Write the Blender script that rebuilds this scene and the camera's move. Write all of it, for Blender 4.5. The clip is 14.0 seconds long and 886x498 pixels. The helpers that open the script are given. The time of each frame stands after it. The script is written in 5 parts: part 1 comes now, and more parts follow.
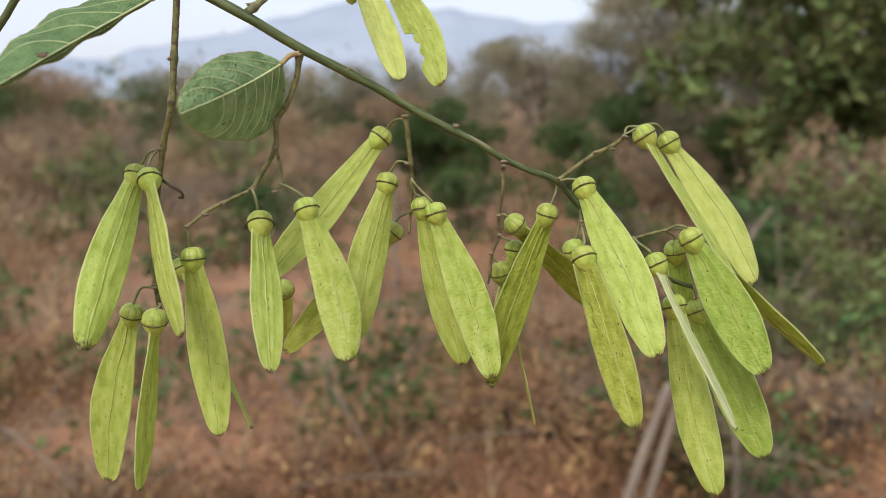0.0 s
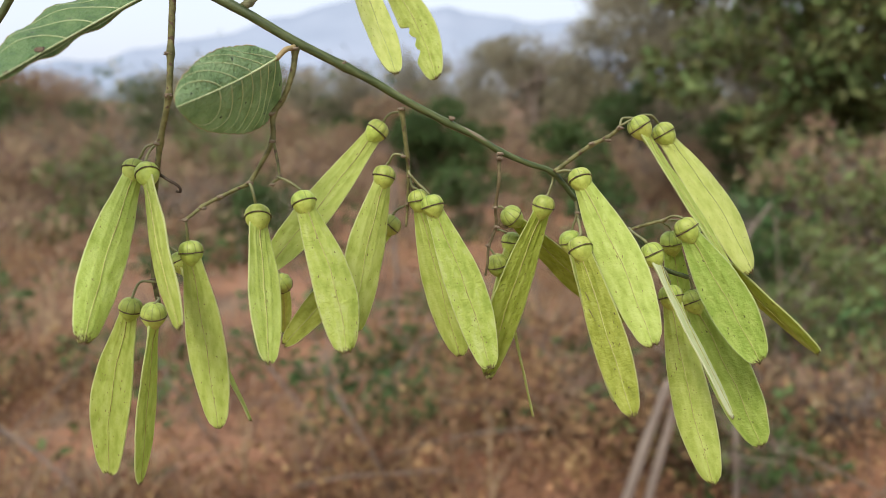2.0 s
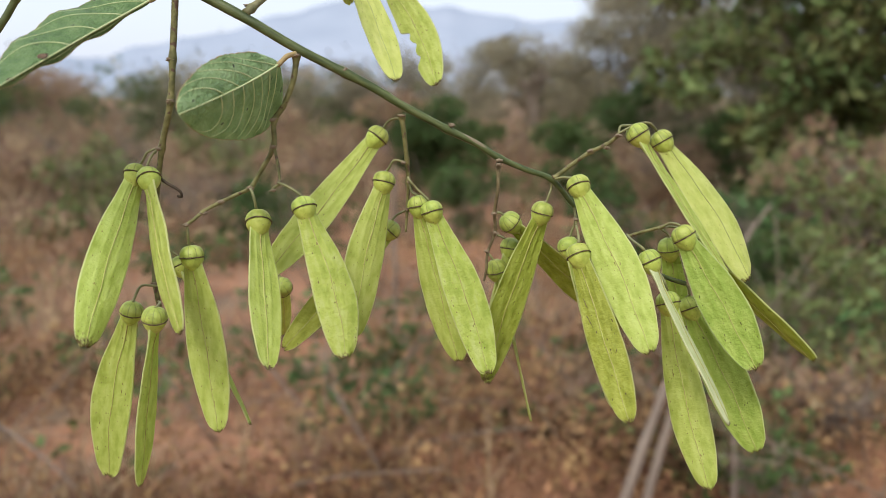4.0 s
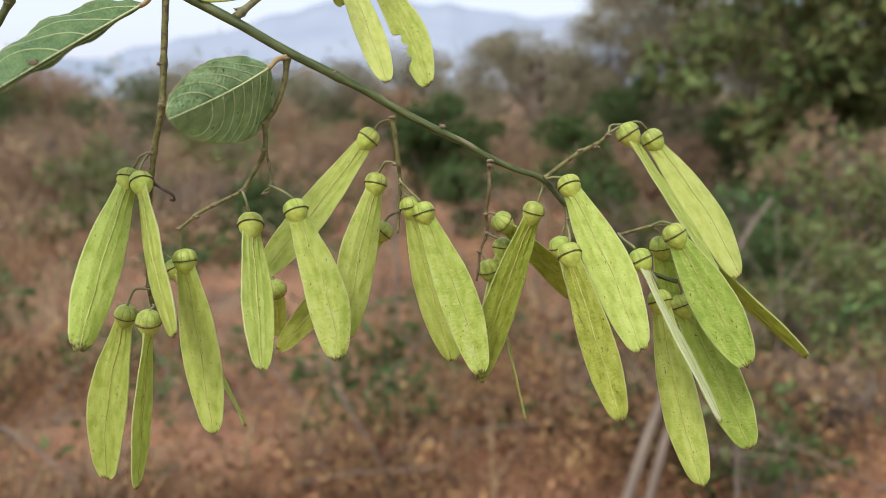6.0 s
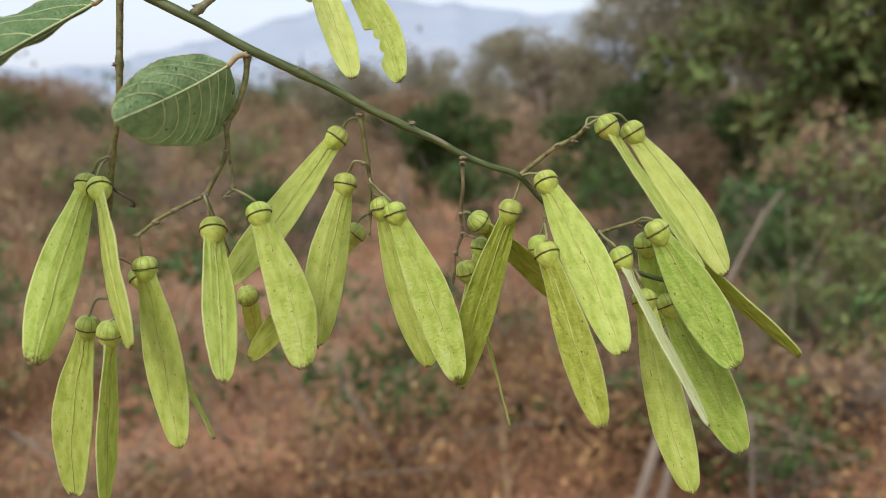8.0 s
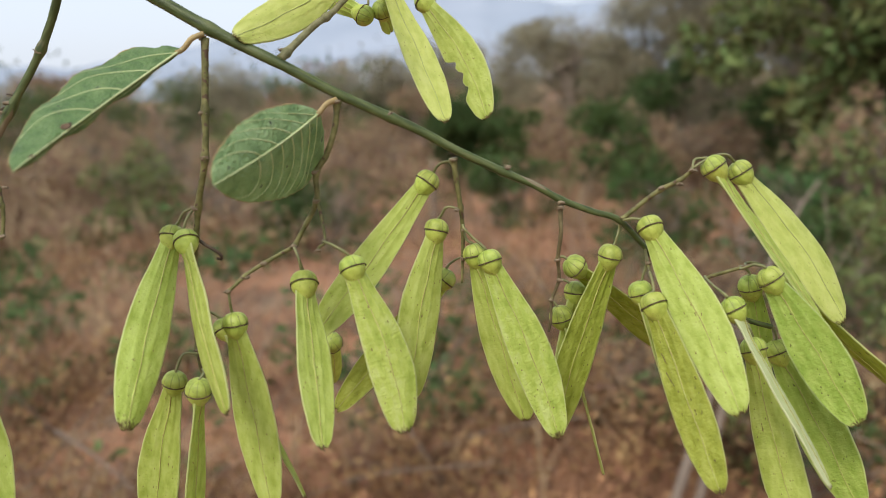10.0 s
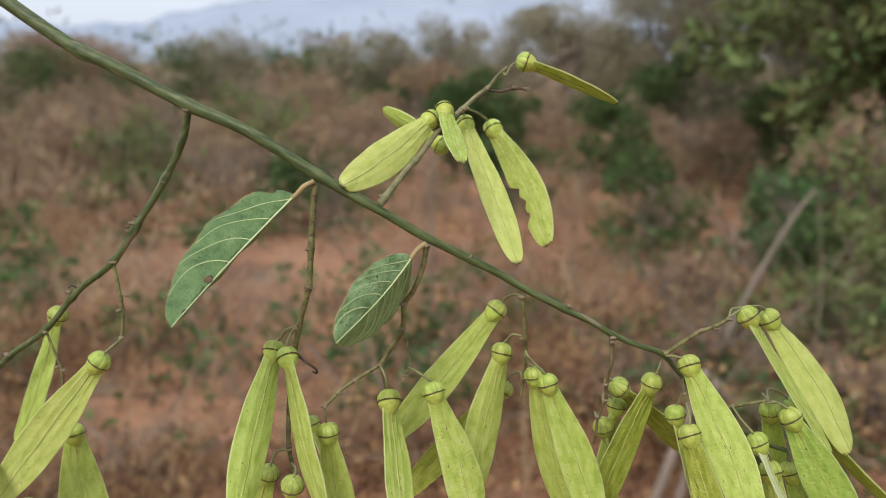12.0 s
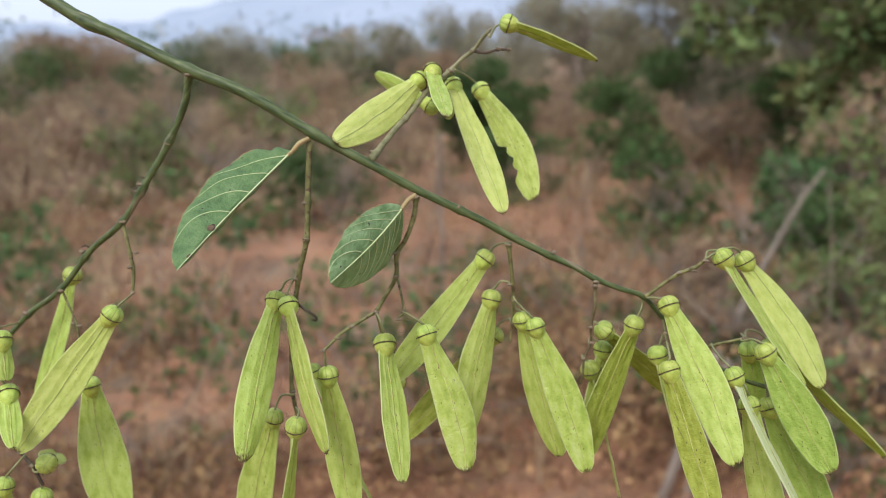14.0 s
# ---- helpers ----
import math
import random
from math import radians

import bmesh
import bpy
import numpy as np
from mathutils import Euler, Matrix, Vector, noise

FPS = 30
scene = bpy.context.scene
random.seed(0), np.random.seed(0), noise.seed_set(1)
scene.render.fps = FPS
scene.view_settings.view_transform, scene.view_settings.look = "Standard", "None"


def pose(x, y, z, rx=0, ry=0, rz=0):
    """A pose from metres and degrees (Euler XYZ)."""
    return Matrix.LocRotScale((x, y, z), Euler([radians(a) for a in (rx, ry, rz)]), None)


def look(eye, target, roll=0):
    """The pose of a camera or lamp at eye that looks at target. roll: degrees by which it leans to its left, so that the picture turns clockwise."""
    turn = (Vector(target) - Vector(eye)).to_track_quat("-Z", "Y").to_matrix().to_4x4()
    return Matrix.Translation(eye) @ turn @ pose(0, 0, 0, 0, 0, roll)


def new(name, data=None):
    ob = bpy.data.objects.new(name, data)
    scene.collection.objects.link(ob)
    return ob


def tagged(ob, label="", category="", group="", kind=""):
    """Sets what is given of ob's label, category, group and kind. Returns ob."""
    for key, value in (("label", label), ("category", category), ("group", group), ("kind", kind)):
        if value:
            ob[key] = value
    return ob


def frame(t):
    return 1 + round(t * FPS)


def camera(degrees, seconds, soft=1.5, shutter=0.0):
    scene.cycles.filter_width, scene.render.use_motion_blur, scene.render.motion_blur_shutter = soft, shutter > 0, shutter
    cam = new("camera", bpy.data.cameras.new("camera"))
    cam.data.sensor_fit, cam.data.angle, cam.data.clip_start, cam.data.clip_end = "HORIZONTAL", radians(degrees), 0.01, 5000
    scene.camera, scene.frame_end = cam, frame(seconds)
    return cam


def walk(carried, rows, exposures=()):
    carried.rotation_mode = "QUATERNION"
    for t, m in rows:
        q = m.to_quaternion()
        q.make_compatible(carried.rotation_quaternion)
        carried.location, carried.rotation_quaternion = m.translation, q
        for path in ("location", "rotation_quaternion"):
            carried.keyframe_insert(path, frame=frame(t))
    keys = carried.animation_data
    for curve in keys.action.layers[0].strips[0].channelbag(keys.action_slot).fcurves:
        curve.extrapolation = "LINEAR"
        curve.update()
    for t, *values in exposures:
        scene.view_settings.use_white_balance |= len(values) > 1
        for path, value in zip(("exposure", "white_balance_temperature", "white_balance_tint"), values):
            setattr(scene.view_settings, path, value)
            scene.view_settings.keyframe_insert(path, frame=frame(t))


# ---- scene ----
PATH = [
    (0.0, pose(-0.0000, 0.0000, 1.5000, 79.50, -0.00, 0.00)),
    (0.5, pose(0.0011, -0.0013, 1.4995, 79.32, -0.07, -0.06)),
    (1.0, pose(0.0015, -0.0018, 1.4999, 79.17, -0.30, -0.00)),
    (1.5, pose(0.0003, -0.0013, 1.4974, 79.48, 0.45, -0.17)),
    (2.0, pose(0.0005, -0.0013, 1.4984, 79.44, 0.42, -0.15)),
    (2.5, pose(0.0008, -0.0016, 1.4972, 79.38, 0.50, -0.15)),
    (3.0, pose(-0.0001, -0.0019, 1.4978, 79.26, 0.19, -0.10)),
    (5.3, pose(0.0018, -0.0028, 1.5026, 79.53, 0.09, -0.11)),
    (5.5, pose(0.0006, -0.0008, 1.5022, 79.22, 0.62, -0.13)),
    (6.0, pose(0.0032, -0.0033, 1.5014, 79.18, 0.70, -0.10)),
    (6.5, pose(0.0041, -0.0060, 1.5033, 79.17, 0.67, -0.09)),
    (7.0, pose(0.0044, -0.0050, 1.5026, 79.47, 1.42, -0.09)),
    (9.3, pose(0.0235, 0.0170, 1.4982, 78.68, 3.22, 1.75)),
    (9.5, pose(0.0117, 0.0143, 1.4997, 78.82, 3.36, 2.26)),
    (10.0, pose(-0.0035, 0.0169, 1.5129, 78.61, 3.01, 2.23)),
    (10.5, pose(-0.0134, 0.0176, 1.5258, 78.11, 1.81, 2.17)),
    (11.0, pose(-0.0180, 0.0157, 1.5357, 78.05, 1.93, 2.21)),
    (11.5, pose(-0.0158, 0.0056, 1.5476, 77.54, 0.81, 2.30)),
    (12.0, pose(-0.0226, -0.0040, 1.5574, 77.16, -0.13, 2.31)),
    (12.5, pose(-0.0188, -0.0148, 1.5531, 77.38, 0.61, 2.35)),
    (13.0, pose(-0.0184, -0.0151, 1.5502, 77.52, 1.20, 2.29)),
    (13.5, pose(-0.0140, -0.0177, 1.5515, 77.63, 1.62, 2.24)),
    (14.0, pose(-0.0162, -0.0188, 1.5491, 76.56, 1.31, 2.75)),
]
cam = camera(57.0, 14.0, soft=0.75)
EXPOSURE = [(0.0, 0.55, 6500, 12), (0.5, 0.61, 6450, 12), (6.5, 0.60, 6400, 12), (9.3, 0.51, 6500, 10), (10.5, 0.53, 6500, 10), (11.0, 0.46, 6500, 11),
            (11.5, 0.48, 6400, 12), (13.0, 0.48, 6350, 12), (13.5, 0.64, 6050, 12), (14.0, 0.64, 6050, 12)]
walk(cam, PATH, EXPOSURE)
cam.data.dof.use_dof = True
cam.data.dof.focus_distance = 0.211
cam.data.dof.aperture_fstop = 14.3

# ---- light: an overcast, hazy afternoon ----
SUN_EL, SUN_AZ = 52.0, 205.0
world = bpy.data.worlds.new("hazy_sky")
scene.world = world
world.use_nodes = True
wn = world.node_tree
wn.nodes.clear()
sky = wn.nodes.new("ShaderNodeTexSky")
sky.sky_type = "NISHITA"
sky.sun_disc = False
sky.sun_elevation, sky.sun_rotation = radians(SUN_EL), radians(SUN_AZ)
sky.air_density, sky.dust_density, sky.ozone_density = 1.0, 4.0, 1.5
bg = wn.nodes.new("ShaderNodeBackground")
bg.inputs["Strength"].default_value = 0.15
wo = wn.nodes.new("ShaderNodeOutputWorld")
veil = wn.nodes.new("ShaderNodeMix")
veil.data_type = "RGBA"
veil.inputs["Factor"].default_value = 0.7
veil.inputs["B"].default_value = (4.5, 4.85, 5.5, 1)
wn.links.new(sky.outputs[0], veil.inputs["A"])
wn.links.new(veil.outputs["Result"], bg.inputs[0])
wn.links.new(bg.outputs[0], wo.inputs[0])
sun = new("sun", bpy.data.lights.new("sun", "SUN"))
sun.data.energy, sun.data.angle, sun.data.color = 1.9, radians(22), (1.0, 0.96, 0.9)
a, e = radians(SUN_AZ), radians(SUN_EL)
sun.matrix_world = look((math.sin(a) * math.cos(e) * 50, math.cos(a) * math.cos(e) * 50, math.sin(e) * 50), (0, 0, 0))


# ---- materials ----
def material(name, colours, scale=40.0, rough=0.6, bump=0.2, bump_scale=None, bump_dist=0.001, translucent=0.0, random_value=0.0,
             random_hue=0.0, island=False, detail=4.0, spots=None, spot_scale=500.0, spot_cut=0.72, coords="Object", stops=(0.3, 0.7), gloss=0.5, margin=None, stretch=None, spot_soft=0.05, wrinkles=0.0, grain=None):
    """A surface of two noise scales: colours blended by a broad noise, fine relief, optional specks, and variation from piece to piece."""
    m = bpy.data.materials.new(name)
    m.use_nodes = True
    t = m.node_tree
    n, link = t.nodes, t.links.new
    p = n["Principled BSDF"]
    p.inputs["Roughness"].default_value = rough
    p.inputs["Specular IOR Level"].default_value = gloss
    co = n.new("ShaderNodeTexCoord").outputs[coords]
    plain = co
    if stretch:
        mp = n.new("ShaderNodeMapping")
        mp.inputs["Scale"].default_value = stretch
        link(co, mp.inputs["Vector"])
        co = mp.outputs[0]
    if grain is not None:
        # streaks along a stem that slopes by this angle
        mp = n.new("ShaderNodeMapping")
        mp.vector_type = "TEXTURE"
        mp.inputs["Rotation"].default_value = (0.0, grain, 0.0)
        mp.inputs["Scale"].default_value = (7.0, 1.0, 1.0)
        link(co, mp.inputs["Vector"])
        co = mp.outputs[0]
    broad = n.new("ShaderNodeTexNoise")
    broad.inputs["Scale"].default_value, broad.inputs["Detail"].default_value = scale, detail
    link(co, broad.inputs["Vector"])
    ramp = n.new("ShaderNodeValToRGB")
    els = ramp.color_ramp.elements
    while len(els) < len(colours):
        els.new(0.5)
    for i, c in enumerate(colours):
        els[i].position = stops[0] + (stops[1] - stops[0]) * i / max(1, len(colours) - 1)
        els[i].color = (*c, 1)
    link(broad.outputs[0], ramp.inputs[0])
    colour = ramp.outputs[0]
    if spots:
        sp = n.new("ShaderNodeTexNoise")
        sp.inputs["Scale"].default_value, sp.inputs["Detail"].default_value = spot_scale, 1.0
        link(co, sp.inputs["Vector"])
        cut = n.new("ShaderNodeMapRange")
        cut.inputs["From Min"].default_value, cut.inputs["From Max"].default_value = spot_cut, spot_cut + spot_soft
        link(sp.outputs[0], cut.inputs["Value"])
        mix = n.new("ShaderNodeMix")
        mix.data_type = "RGBA"
        link(cut.outputs[0], mix.inputs["Factor"])
        link(colour, mix.inputs["A"])
        mix.inputs["B"].default_value = (*spots, 1)
        colour = mix.outputs["Result"]
    if margin:
        at = n.new("ShaderNodeAttribute")
        at.attribute_name = "across"
        edge = n.new("ShaderNodeMapRange")
        edge.inputs["From Min"].default_value, edge.inputs["From Max"].default_value = 0.92, 0.98
        edge.inputs["To Max"].default_value = 0.65
        link(at.outputs["Fac"], edge.inputs["Value"])
        mix = n.new("ShaderNodeMix")
        mix.data_type = "RGBA"
        link(edge.outputs[0], mix.inputs["Factor"])
        link(colour, mix.inputs["A"])
        mix.inputs["B"].default_value = (*margin, 1)
        colour = mix.outputs["Result"]
    if wrinkles:
        at = n.new("ShaderNodeAttribute")
        at.attribute_name = "burn"
        mix = n.new("ShaderNodeMix")
        mix.data_type = "RGBA"
        link(at.outputs["Fac"], mix.inputs["Factor"])
        link(colour, mix.inputs["A"])
        mix.inputs["B"].default_value = (0.12, 0.08, 0.03, 1)
        colour = mix.outputs["Result"]
    if random_value or random_hue:
        src = n.new("ShaderNodeNewGeometry").outputs["Random Per Island"] if island else n.new("ShaderNodeObjectInfo").outputs["Random"]
        hsv = n.new("ShaderNodeHueSaturation")
        for key, amount, mid in (("Value", random_value, 1.0), ("Hue", random_hue, 0.5)):
            r = n.new("ShaderNodeMapRange")
            r.inputs["To Min"].default_value, r.inputs["To Max"].default_value = mid - amount, mid + amount
            link(src, r.inputs["Value"])
            link(r.outputs[0], hsv.inputs[key])
        link(colour, hsv.inputs["Color"])
        colour = hsv.outputs[0]
    link(colour, p.inputs["Base Color"])
    if bump:
        fine = n.new("ShaderNodeTexNoise")
        fine.inputs["Scale"].default_value, fine.inputs["Detail"].default_value = bump_scale or scale * 6, 5.0
        link(plain, fine.inputs["Vector"])
        b = n.new("ShaderNodeBump")
        b.inputs["Strength"].default_value, b.inputs["Distance"].default_value = bump, bump_dist
        height = fine.outputs[0]
        if wrinkles:
            # a net of fine veins lying across the wing, over the grain
            lie = n.new("ShaderNodeMapping")
            lie.inputs["Scale"].default_value = (0.55, 0.3, 1.0)
            lie.inputs["Rotation"].default_value = (0.0, 0.35, 0.0)
            link(plain, lie.inputs["Vector"])
            warp = n.new("ShaderNodeMixRGB")
            warp.blend_type, warp.inputs["Fac"].default_value = "ADD", 0.0012
            link(lie.outputs[0], warp.inputs["Color1"])
            link(fine.outputs[1], warp.inputs["Color2"])
            net = n.new("ShaderNodeTexVoronoi")
            net.feature = "DISTANCE_TO_EDGE"
            net.inputs["Scale"].default_value = 820.0
            link(warp.outputs[0], net.inputs["Vector"])
            ridge = n.new("ShaderNodeMapRange")
            ridge.inputs["From Max"].default_value = 0.22
            ridge.inputs["To Max"].default_value = wrinkles
            link(net.outputs["Distance"], ridge.inputs["Value"])
            both = n.new("ShaderNodeMath")
            link(ridge.outputs[0], both.inputs[0])
            link(fine.outputs[0], both.inputs[1])
            height = both.outputs[0]
        link(height, b.inputs["Height"])
        link(b.outputs[0], p.inputs["Normal"])
    if translucent:
        tr = n.new("ShaderNodeBsdfTranslucent")
        link(colour, tr.inputs["Color"])
        ms = n.new("ShaderNodeMixShader")
        ms.inputs[0].default_value = translucent
        link(p.outputs[0], ms.inputs[1])
        link(tr.outputs[0], ms.inputs[2])
        link(ms.outputs[0], n["Material Output"].inputs["Surface"])
    return m


ALONG = (1.0, 1.0, 0.45)
WING = material("papery_wing", [(0.376, 0.469, 0.080), (0.496, 0.593, 0.135), (0.568, 0.659, 0.187)], 480, 0.43, 0.55, 1200, 0.0006, 0.42, 0.09, 0.008,
                spots=(0.27, 0.24, 0.075), spot_scale=2200, spot_cut=0.705, margin=(0.68, 0.71, 0.36), stretch=ALONG, wrinkles=0.09, gloss=0.2)
WING_WORN = material("wrinkled_wing", [(0.348, 0.447, 0.070), (0.487, 0.584, 0.120), (0.567, 0.644, 0.210)], 480, 0.42, 0.62, 1100, 0.0008, 0.42, 0.09, 0.008,
                     spots=(0.24, 0.20, 0.065), spot_scale=1900, spot_cut=0.705, margin=(0.68, 0.71, 0.36), stretch=ALONG, wrinkles=0.13, gloss=0.22)
WING_GREEN = material("fresh_wing", [(0.293, 0.416, 0.065), (0.390, 0.513, 0.100), (0.473, 0.582, 0.140)], 480, 0.42, 0.62, 1100, 0.0008, 0.42, 0.06, 0.006,
                      spots=(0.14, 0.14, 0.04), spot_scale=2000, spot_cut=0.705, margin=(0.60, 0.66, 0.32), stretch=ALONG, wrinkles=0.13, gloss=0.22)
# olive copy of the wing skin; shade on turned-away wings is put into it
WING_OLIVE_SHADED = material("shaded_olive_wing", [(0.264, 0.317, 0.034), (0.376, 0.436, 0.062), (0.465, 0.521, 0.100)], 480, 0.42, 0.62, 1100, 0.0008, 0.42, 0.07, 0.008,
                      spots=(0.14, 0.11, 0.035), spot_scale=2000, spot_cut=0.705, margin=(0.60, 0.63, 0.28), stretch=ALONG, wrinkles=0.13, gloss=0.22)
WING_PALE = material("pale_wing", [(0.455, 0.522, 0.229), (0.527, 0.585, 0.301), (0.591, 0.630, 0.373)], 480, 0.44, 0.3, 1300, 0.0006, 0.3, margin=(0.72, 0.76, 0.46), stretch=ALONG, wrinkles=0.04, gloss=0.2)
WING_LIGHT = material("light_wing", [(0.482, 0.554, 0.130), (0.579, 0.642, 0.179), (0.649, 0.701, 0.234)], 480, 0.43, 0.55, 1200, 0.0006, 0.42, 0.05, 0.006,
                      spots=(0.31, 0.30, 0.08), spot_scale=2600, spot_cut=0.71, margin=(0.66, 0.70, 0.32), stretch=ALONG, wrinkles=0.07, gloss=0.2)
RIB = material("wing_rib", [(0.29, 0.25, 0.075), (0.375, 0.36, 0.095), (0.44, 0.47, 0.13)], 400, 0.6, 0.3, 2000, 0.0002)
RIB_DARK = material("green_wing_rib", [(0.28, 0.30, 0.085), (0.37, 0.42, 0.12)], 400, 0.6, 0.3, 2000, 0.0002)
NUT = material("nut_skin", [(0.204, 0.260, 0.040), (0.294, 0.360, 0.062), (0.389, 0.430, 0.105)], 420, 0.5, 0.6, 1300, 0.0003, 0.0, 0.1, 0.01,
               spots=(0.19, 0.17, 0.05), spot_scale=1900, spot_cut=0.705, margin=(0.14, 0.15, 0.04), gloss=0.3)
NUT_BASE = material("nut_base_skin", [(0.260, 0.315, 0.045), (0.360, 0.425, 0.070), (0.460, 0.500, 0.115)], 420, 0.5, 0.5, 1300, 0.0003, 0.0, 0.1, 0.01,
                    spots=(0.22, 0.21, 0.06), spot_scale=2100, spot_cut=0.68, gloss=0.3)
RIM = material("calyx_scar", [(0.05, 0.035, 0.015), (0.13, 0.09, 0.03)], 700, 0.8, 0.5, 2500, 0.0003)
TIP = material("withered_tip", [(0.08, 0.05, 0.022), (0.18, 0.12, 0.05)], 700, 0.9, 0.6, 2500, 0.0003)
STALK = material("fruit_stalk", [(0.135, 0.145, 0.050), (0.225, 0.215, 0.085)], 300, 0.6, 0.4, 1500, 0.0002)
STEM = material("green_bark", [(0.021, 0.032, 0.008), (0.048, 0.067, 0.018), (0.076, 0.098, 0.029), (0.120, 0.134, 0.050)], 900, 0.5, 0.5, 1500, 0.0003, detail=6,
                spots=(0.17, 0.14, 0.08), spot_scale=420, spot_cut=0.66, gloss=0.3, grain=0.5, stops=(0.28, 0.72))
SIDE_STEM = material("green_side_bark", [(0.021, 0.032, 0.008), (0.048, 0.067, 0.018), (0.076, 0.098, 0.029), (0.120, 0.134, 0.050)], 900, 0.5, 0.5, 1500, 0.0003, detail=6,
                spots=(0.17, 0.14, 0.08), spot_scale=420, spot_cut=0.66, gloss=0.3, grain=-0.93, stops=(0.28, 0.72))
TWIG = material("twig_bark", [(0.075, 0.075, 0.024), (0.135, 0.128, 0.044), (0.205, 0.190, 0.074)], 420, 0.55, 0.6, 1500, 0.0004,
                spots=(0.085, 0.052, 0.030), spot_scale=700, spot_cut=0.62, gloss=0.2)
TWIG_BROWN = material("brown_twig_bark", [(0.068, 0.054, 0.024), (0.115, 0.092, 0.042), (0.175, 0.145, 0.070)], 420, 0.65, 0.6, 1500, 0.0005, gloss=0.2)
TWIG_GREY = material("grey_twig_bark", [(0.110, 0.108, 0.048), (0.175, 0.168, 0.082), (0.245, 0.228, 0.122)], 420, 0.65, 0.6, 1500, 0.0005, gloss=0.2)
TWIG_DRY = material("dry_twig_bark", [(0.048, 0.034, 0.022), (0.105, 0.078, 0.052)], 300, 0.8, 0.6, 1500, 0.0004, gloss=0.2)
BUD = material("bud_scale", [(0.110, 0.080, 0.045), (0.230, 0.175, 0.105)], 500, 0.8, 0.7, 1800, 0.0004)
BLADE = material("leaf_underside", [(0.163, 0.280, 0.097), (0.258, 0.391, 0.153), (0.350, 0.481, 0.225)], 260, 0.45, 0.9, 1100, 0.0009, 0.35,
                 spots=(0.05, 0.06, 0.03), spot_scale=520, spot_cut=0.72)
BLADE_DARK = material("dark_leaf_underside", [(0.080, 0.158, 0.043), (0.133, 0.234, 0.070), (0.188, 0.292, 0.103)], 260, 0.45, 0.9, 1100, 0.0009, 0.35,
                      spots=(0.05, 0.06, 0.03), spot_scale=520, spot_cut=0.72)
VEIN = material("leaf_vein", [(0.400, 0.465, 0.200), (0.500, 0.550, 0.280)], 300, 0.5, 0.2, 1500, 0.0002)
PETIOLE = material("leaf_stalk", [(0.22, 0.16, 0.06), (0.34, 0.25, 0.10)], 300, 0.6, 0.3, 1500, 0.0002)
SPOT = material("leaf_scar", [(0.045, 0.028, 0.014), (0.13, 0.080, 0.040)], 900, 0.9, 0.5, 2500, 0.0003)

SOIL = material("red_soil", [(0.126, 0.067, 0.034), (0.219, 0.108, 0.054), (0.307, 0.150, 0.077), (0.232, 0.136, 0.070)], 0.9, 0.95, 0.8, 9, 0.05, detail=8,
                spots=(0.20, 0.135, 0.080), spot_scale=2.3, spot_cut=0.5, spot_soft=0.25, coords="Object")
STRAW = material("dry_grass", [(0.205, 0.127, 0.079), (0.335, 0.211, 0.127), (0.465, 0.324, 0.207)], 0.6, 0.85, 0, random_value=0.35, random_hue=0.02, island=True, translucent=0.2, gloss=0.15)
TAN = material("tan_grass", [(0.175, 0.125, 0.078), (0.258, 0.181, 0.111), (0.349, 0.256, 0.167)], 0.3, 0.85, 0, random_value=0.35, random_hue=0.02, island=True, translucent=0.25, gloss=0.15)
HERB = material("herb_leaf", [(0.054, 0.090, 0.032), (0.081, 0.135, 0.045), (0.126, 0.162, 0.054)], 0.8, 0.6, 0, random_value=0.3, random_hue=0.03, island=True, translucent=0.25, gloss=0.15)
LITTER = material("dead_leaf", [(0.127, 0.065, 0.033), (0.265, 0.135, 0.070), (0.411, 0.227, 0.123)], 3.5, 0.85, 0, random_value=0.45, random_hue=0.02, island=True, gloss=0.15)
BRUSH = material("dry_brush_leaf", [(0.113, 0.068, 0.035), (0.265, 0.154, 0.078), (0.411, 0.261, 0.134)], 3.0, 0.85, 0, random_value=0.45, random_hue=0.02, island=True, translucent=0.3, gloss=0.15)
BROWN_LEAF = material("brown_bush_leaf", [(0.230, 0.158, 0.100), (0.345, 0.238, 0.148), (0.450, 0.332, 0.210)], 0.5, 0.8, 0, random_value=0.35, random_hue=0.03, island=True, translucent=0.42, gloss=0.15)
DARK_LEAF = material("bush_leaf", [(0.050, 0.087, 0.028), (0.076, 0.118, 0.035), (0.108, 0.149, 0.047)], 0.5, 0.5, 0, random_value=0.35, random_hue=0.025, island=True, translucent=0.3, gloss=0.15)
OLIVE_LEAF = material("tree_leaf", [(0.117, 0.146, 0.049), (0.185, 0.205, 0.073), (0.293, 0.283, 0.117)], 0.5, 0.4, 0, random_value=0.6, random_hue=0.06, island=True, translucent=0.35, gloss=0.15)
GREY_LEAF = material("sparse_tree_leaf", [(0.236, 0.218, 0.140), (0.304, 0.275, 0.180), (0.388, 0.350, 0.230)], 0.4, 0.8, 0, random_value=0.25, random_hue=0.02, island=True, translucent=0.42, gloss=0.15)
TRUNK = material("tree_bark", [(0.113, 0.089, 0.062), (0.225, 0.177, 0.131), (0.322, 0.274, 0.216)], 4, 0.9, 0.7, 30, 0.01)
DRY_WOOD = material("dry_stick", [(0.13, 0.095, 0.065), (0.21, 0.165, 0.115)], 6, 0.85, 0.5, 40, 0.004)
PALE_WOOD = material("bleached_stalk", [(0.160, 0.124, 0.094), (0.238, 0.192, 0.146)], 6, 0.85, 0.5, 40, 0.004)
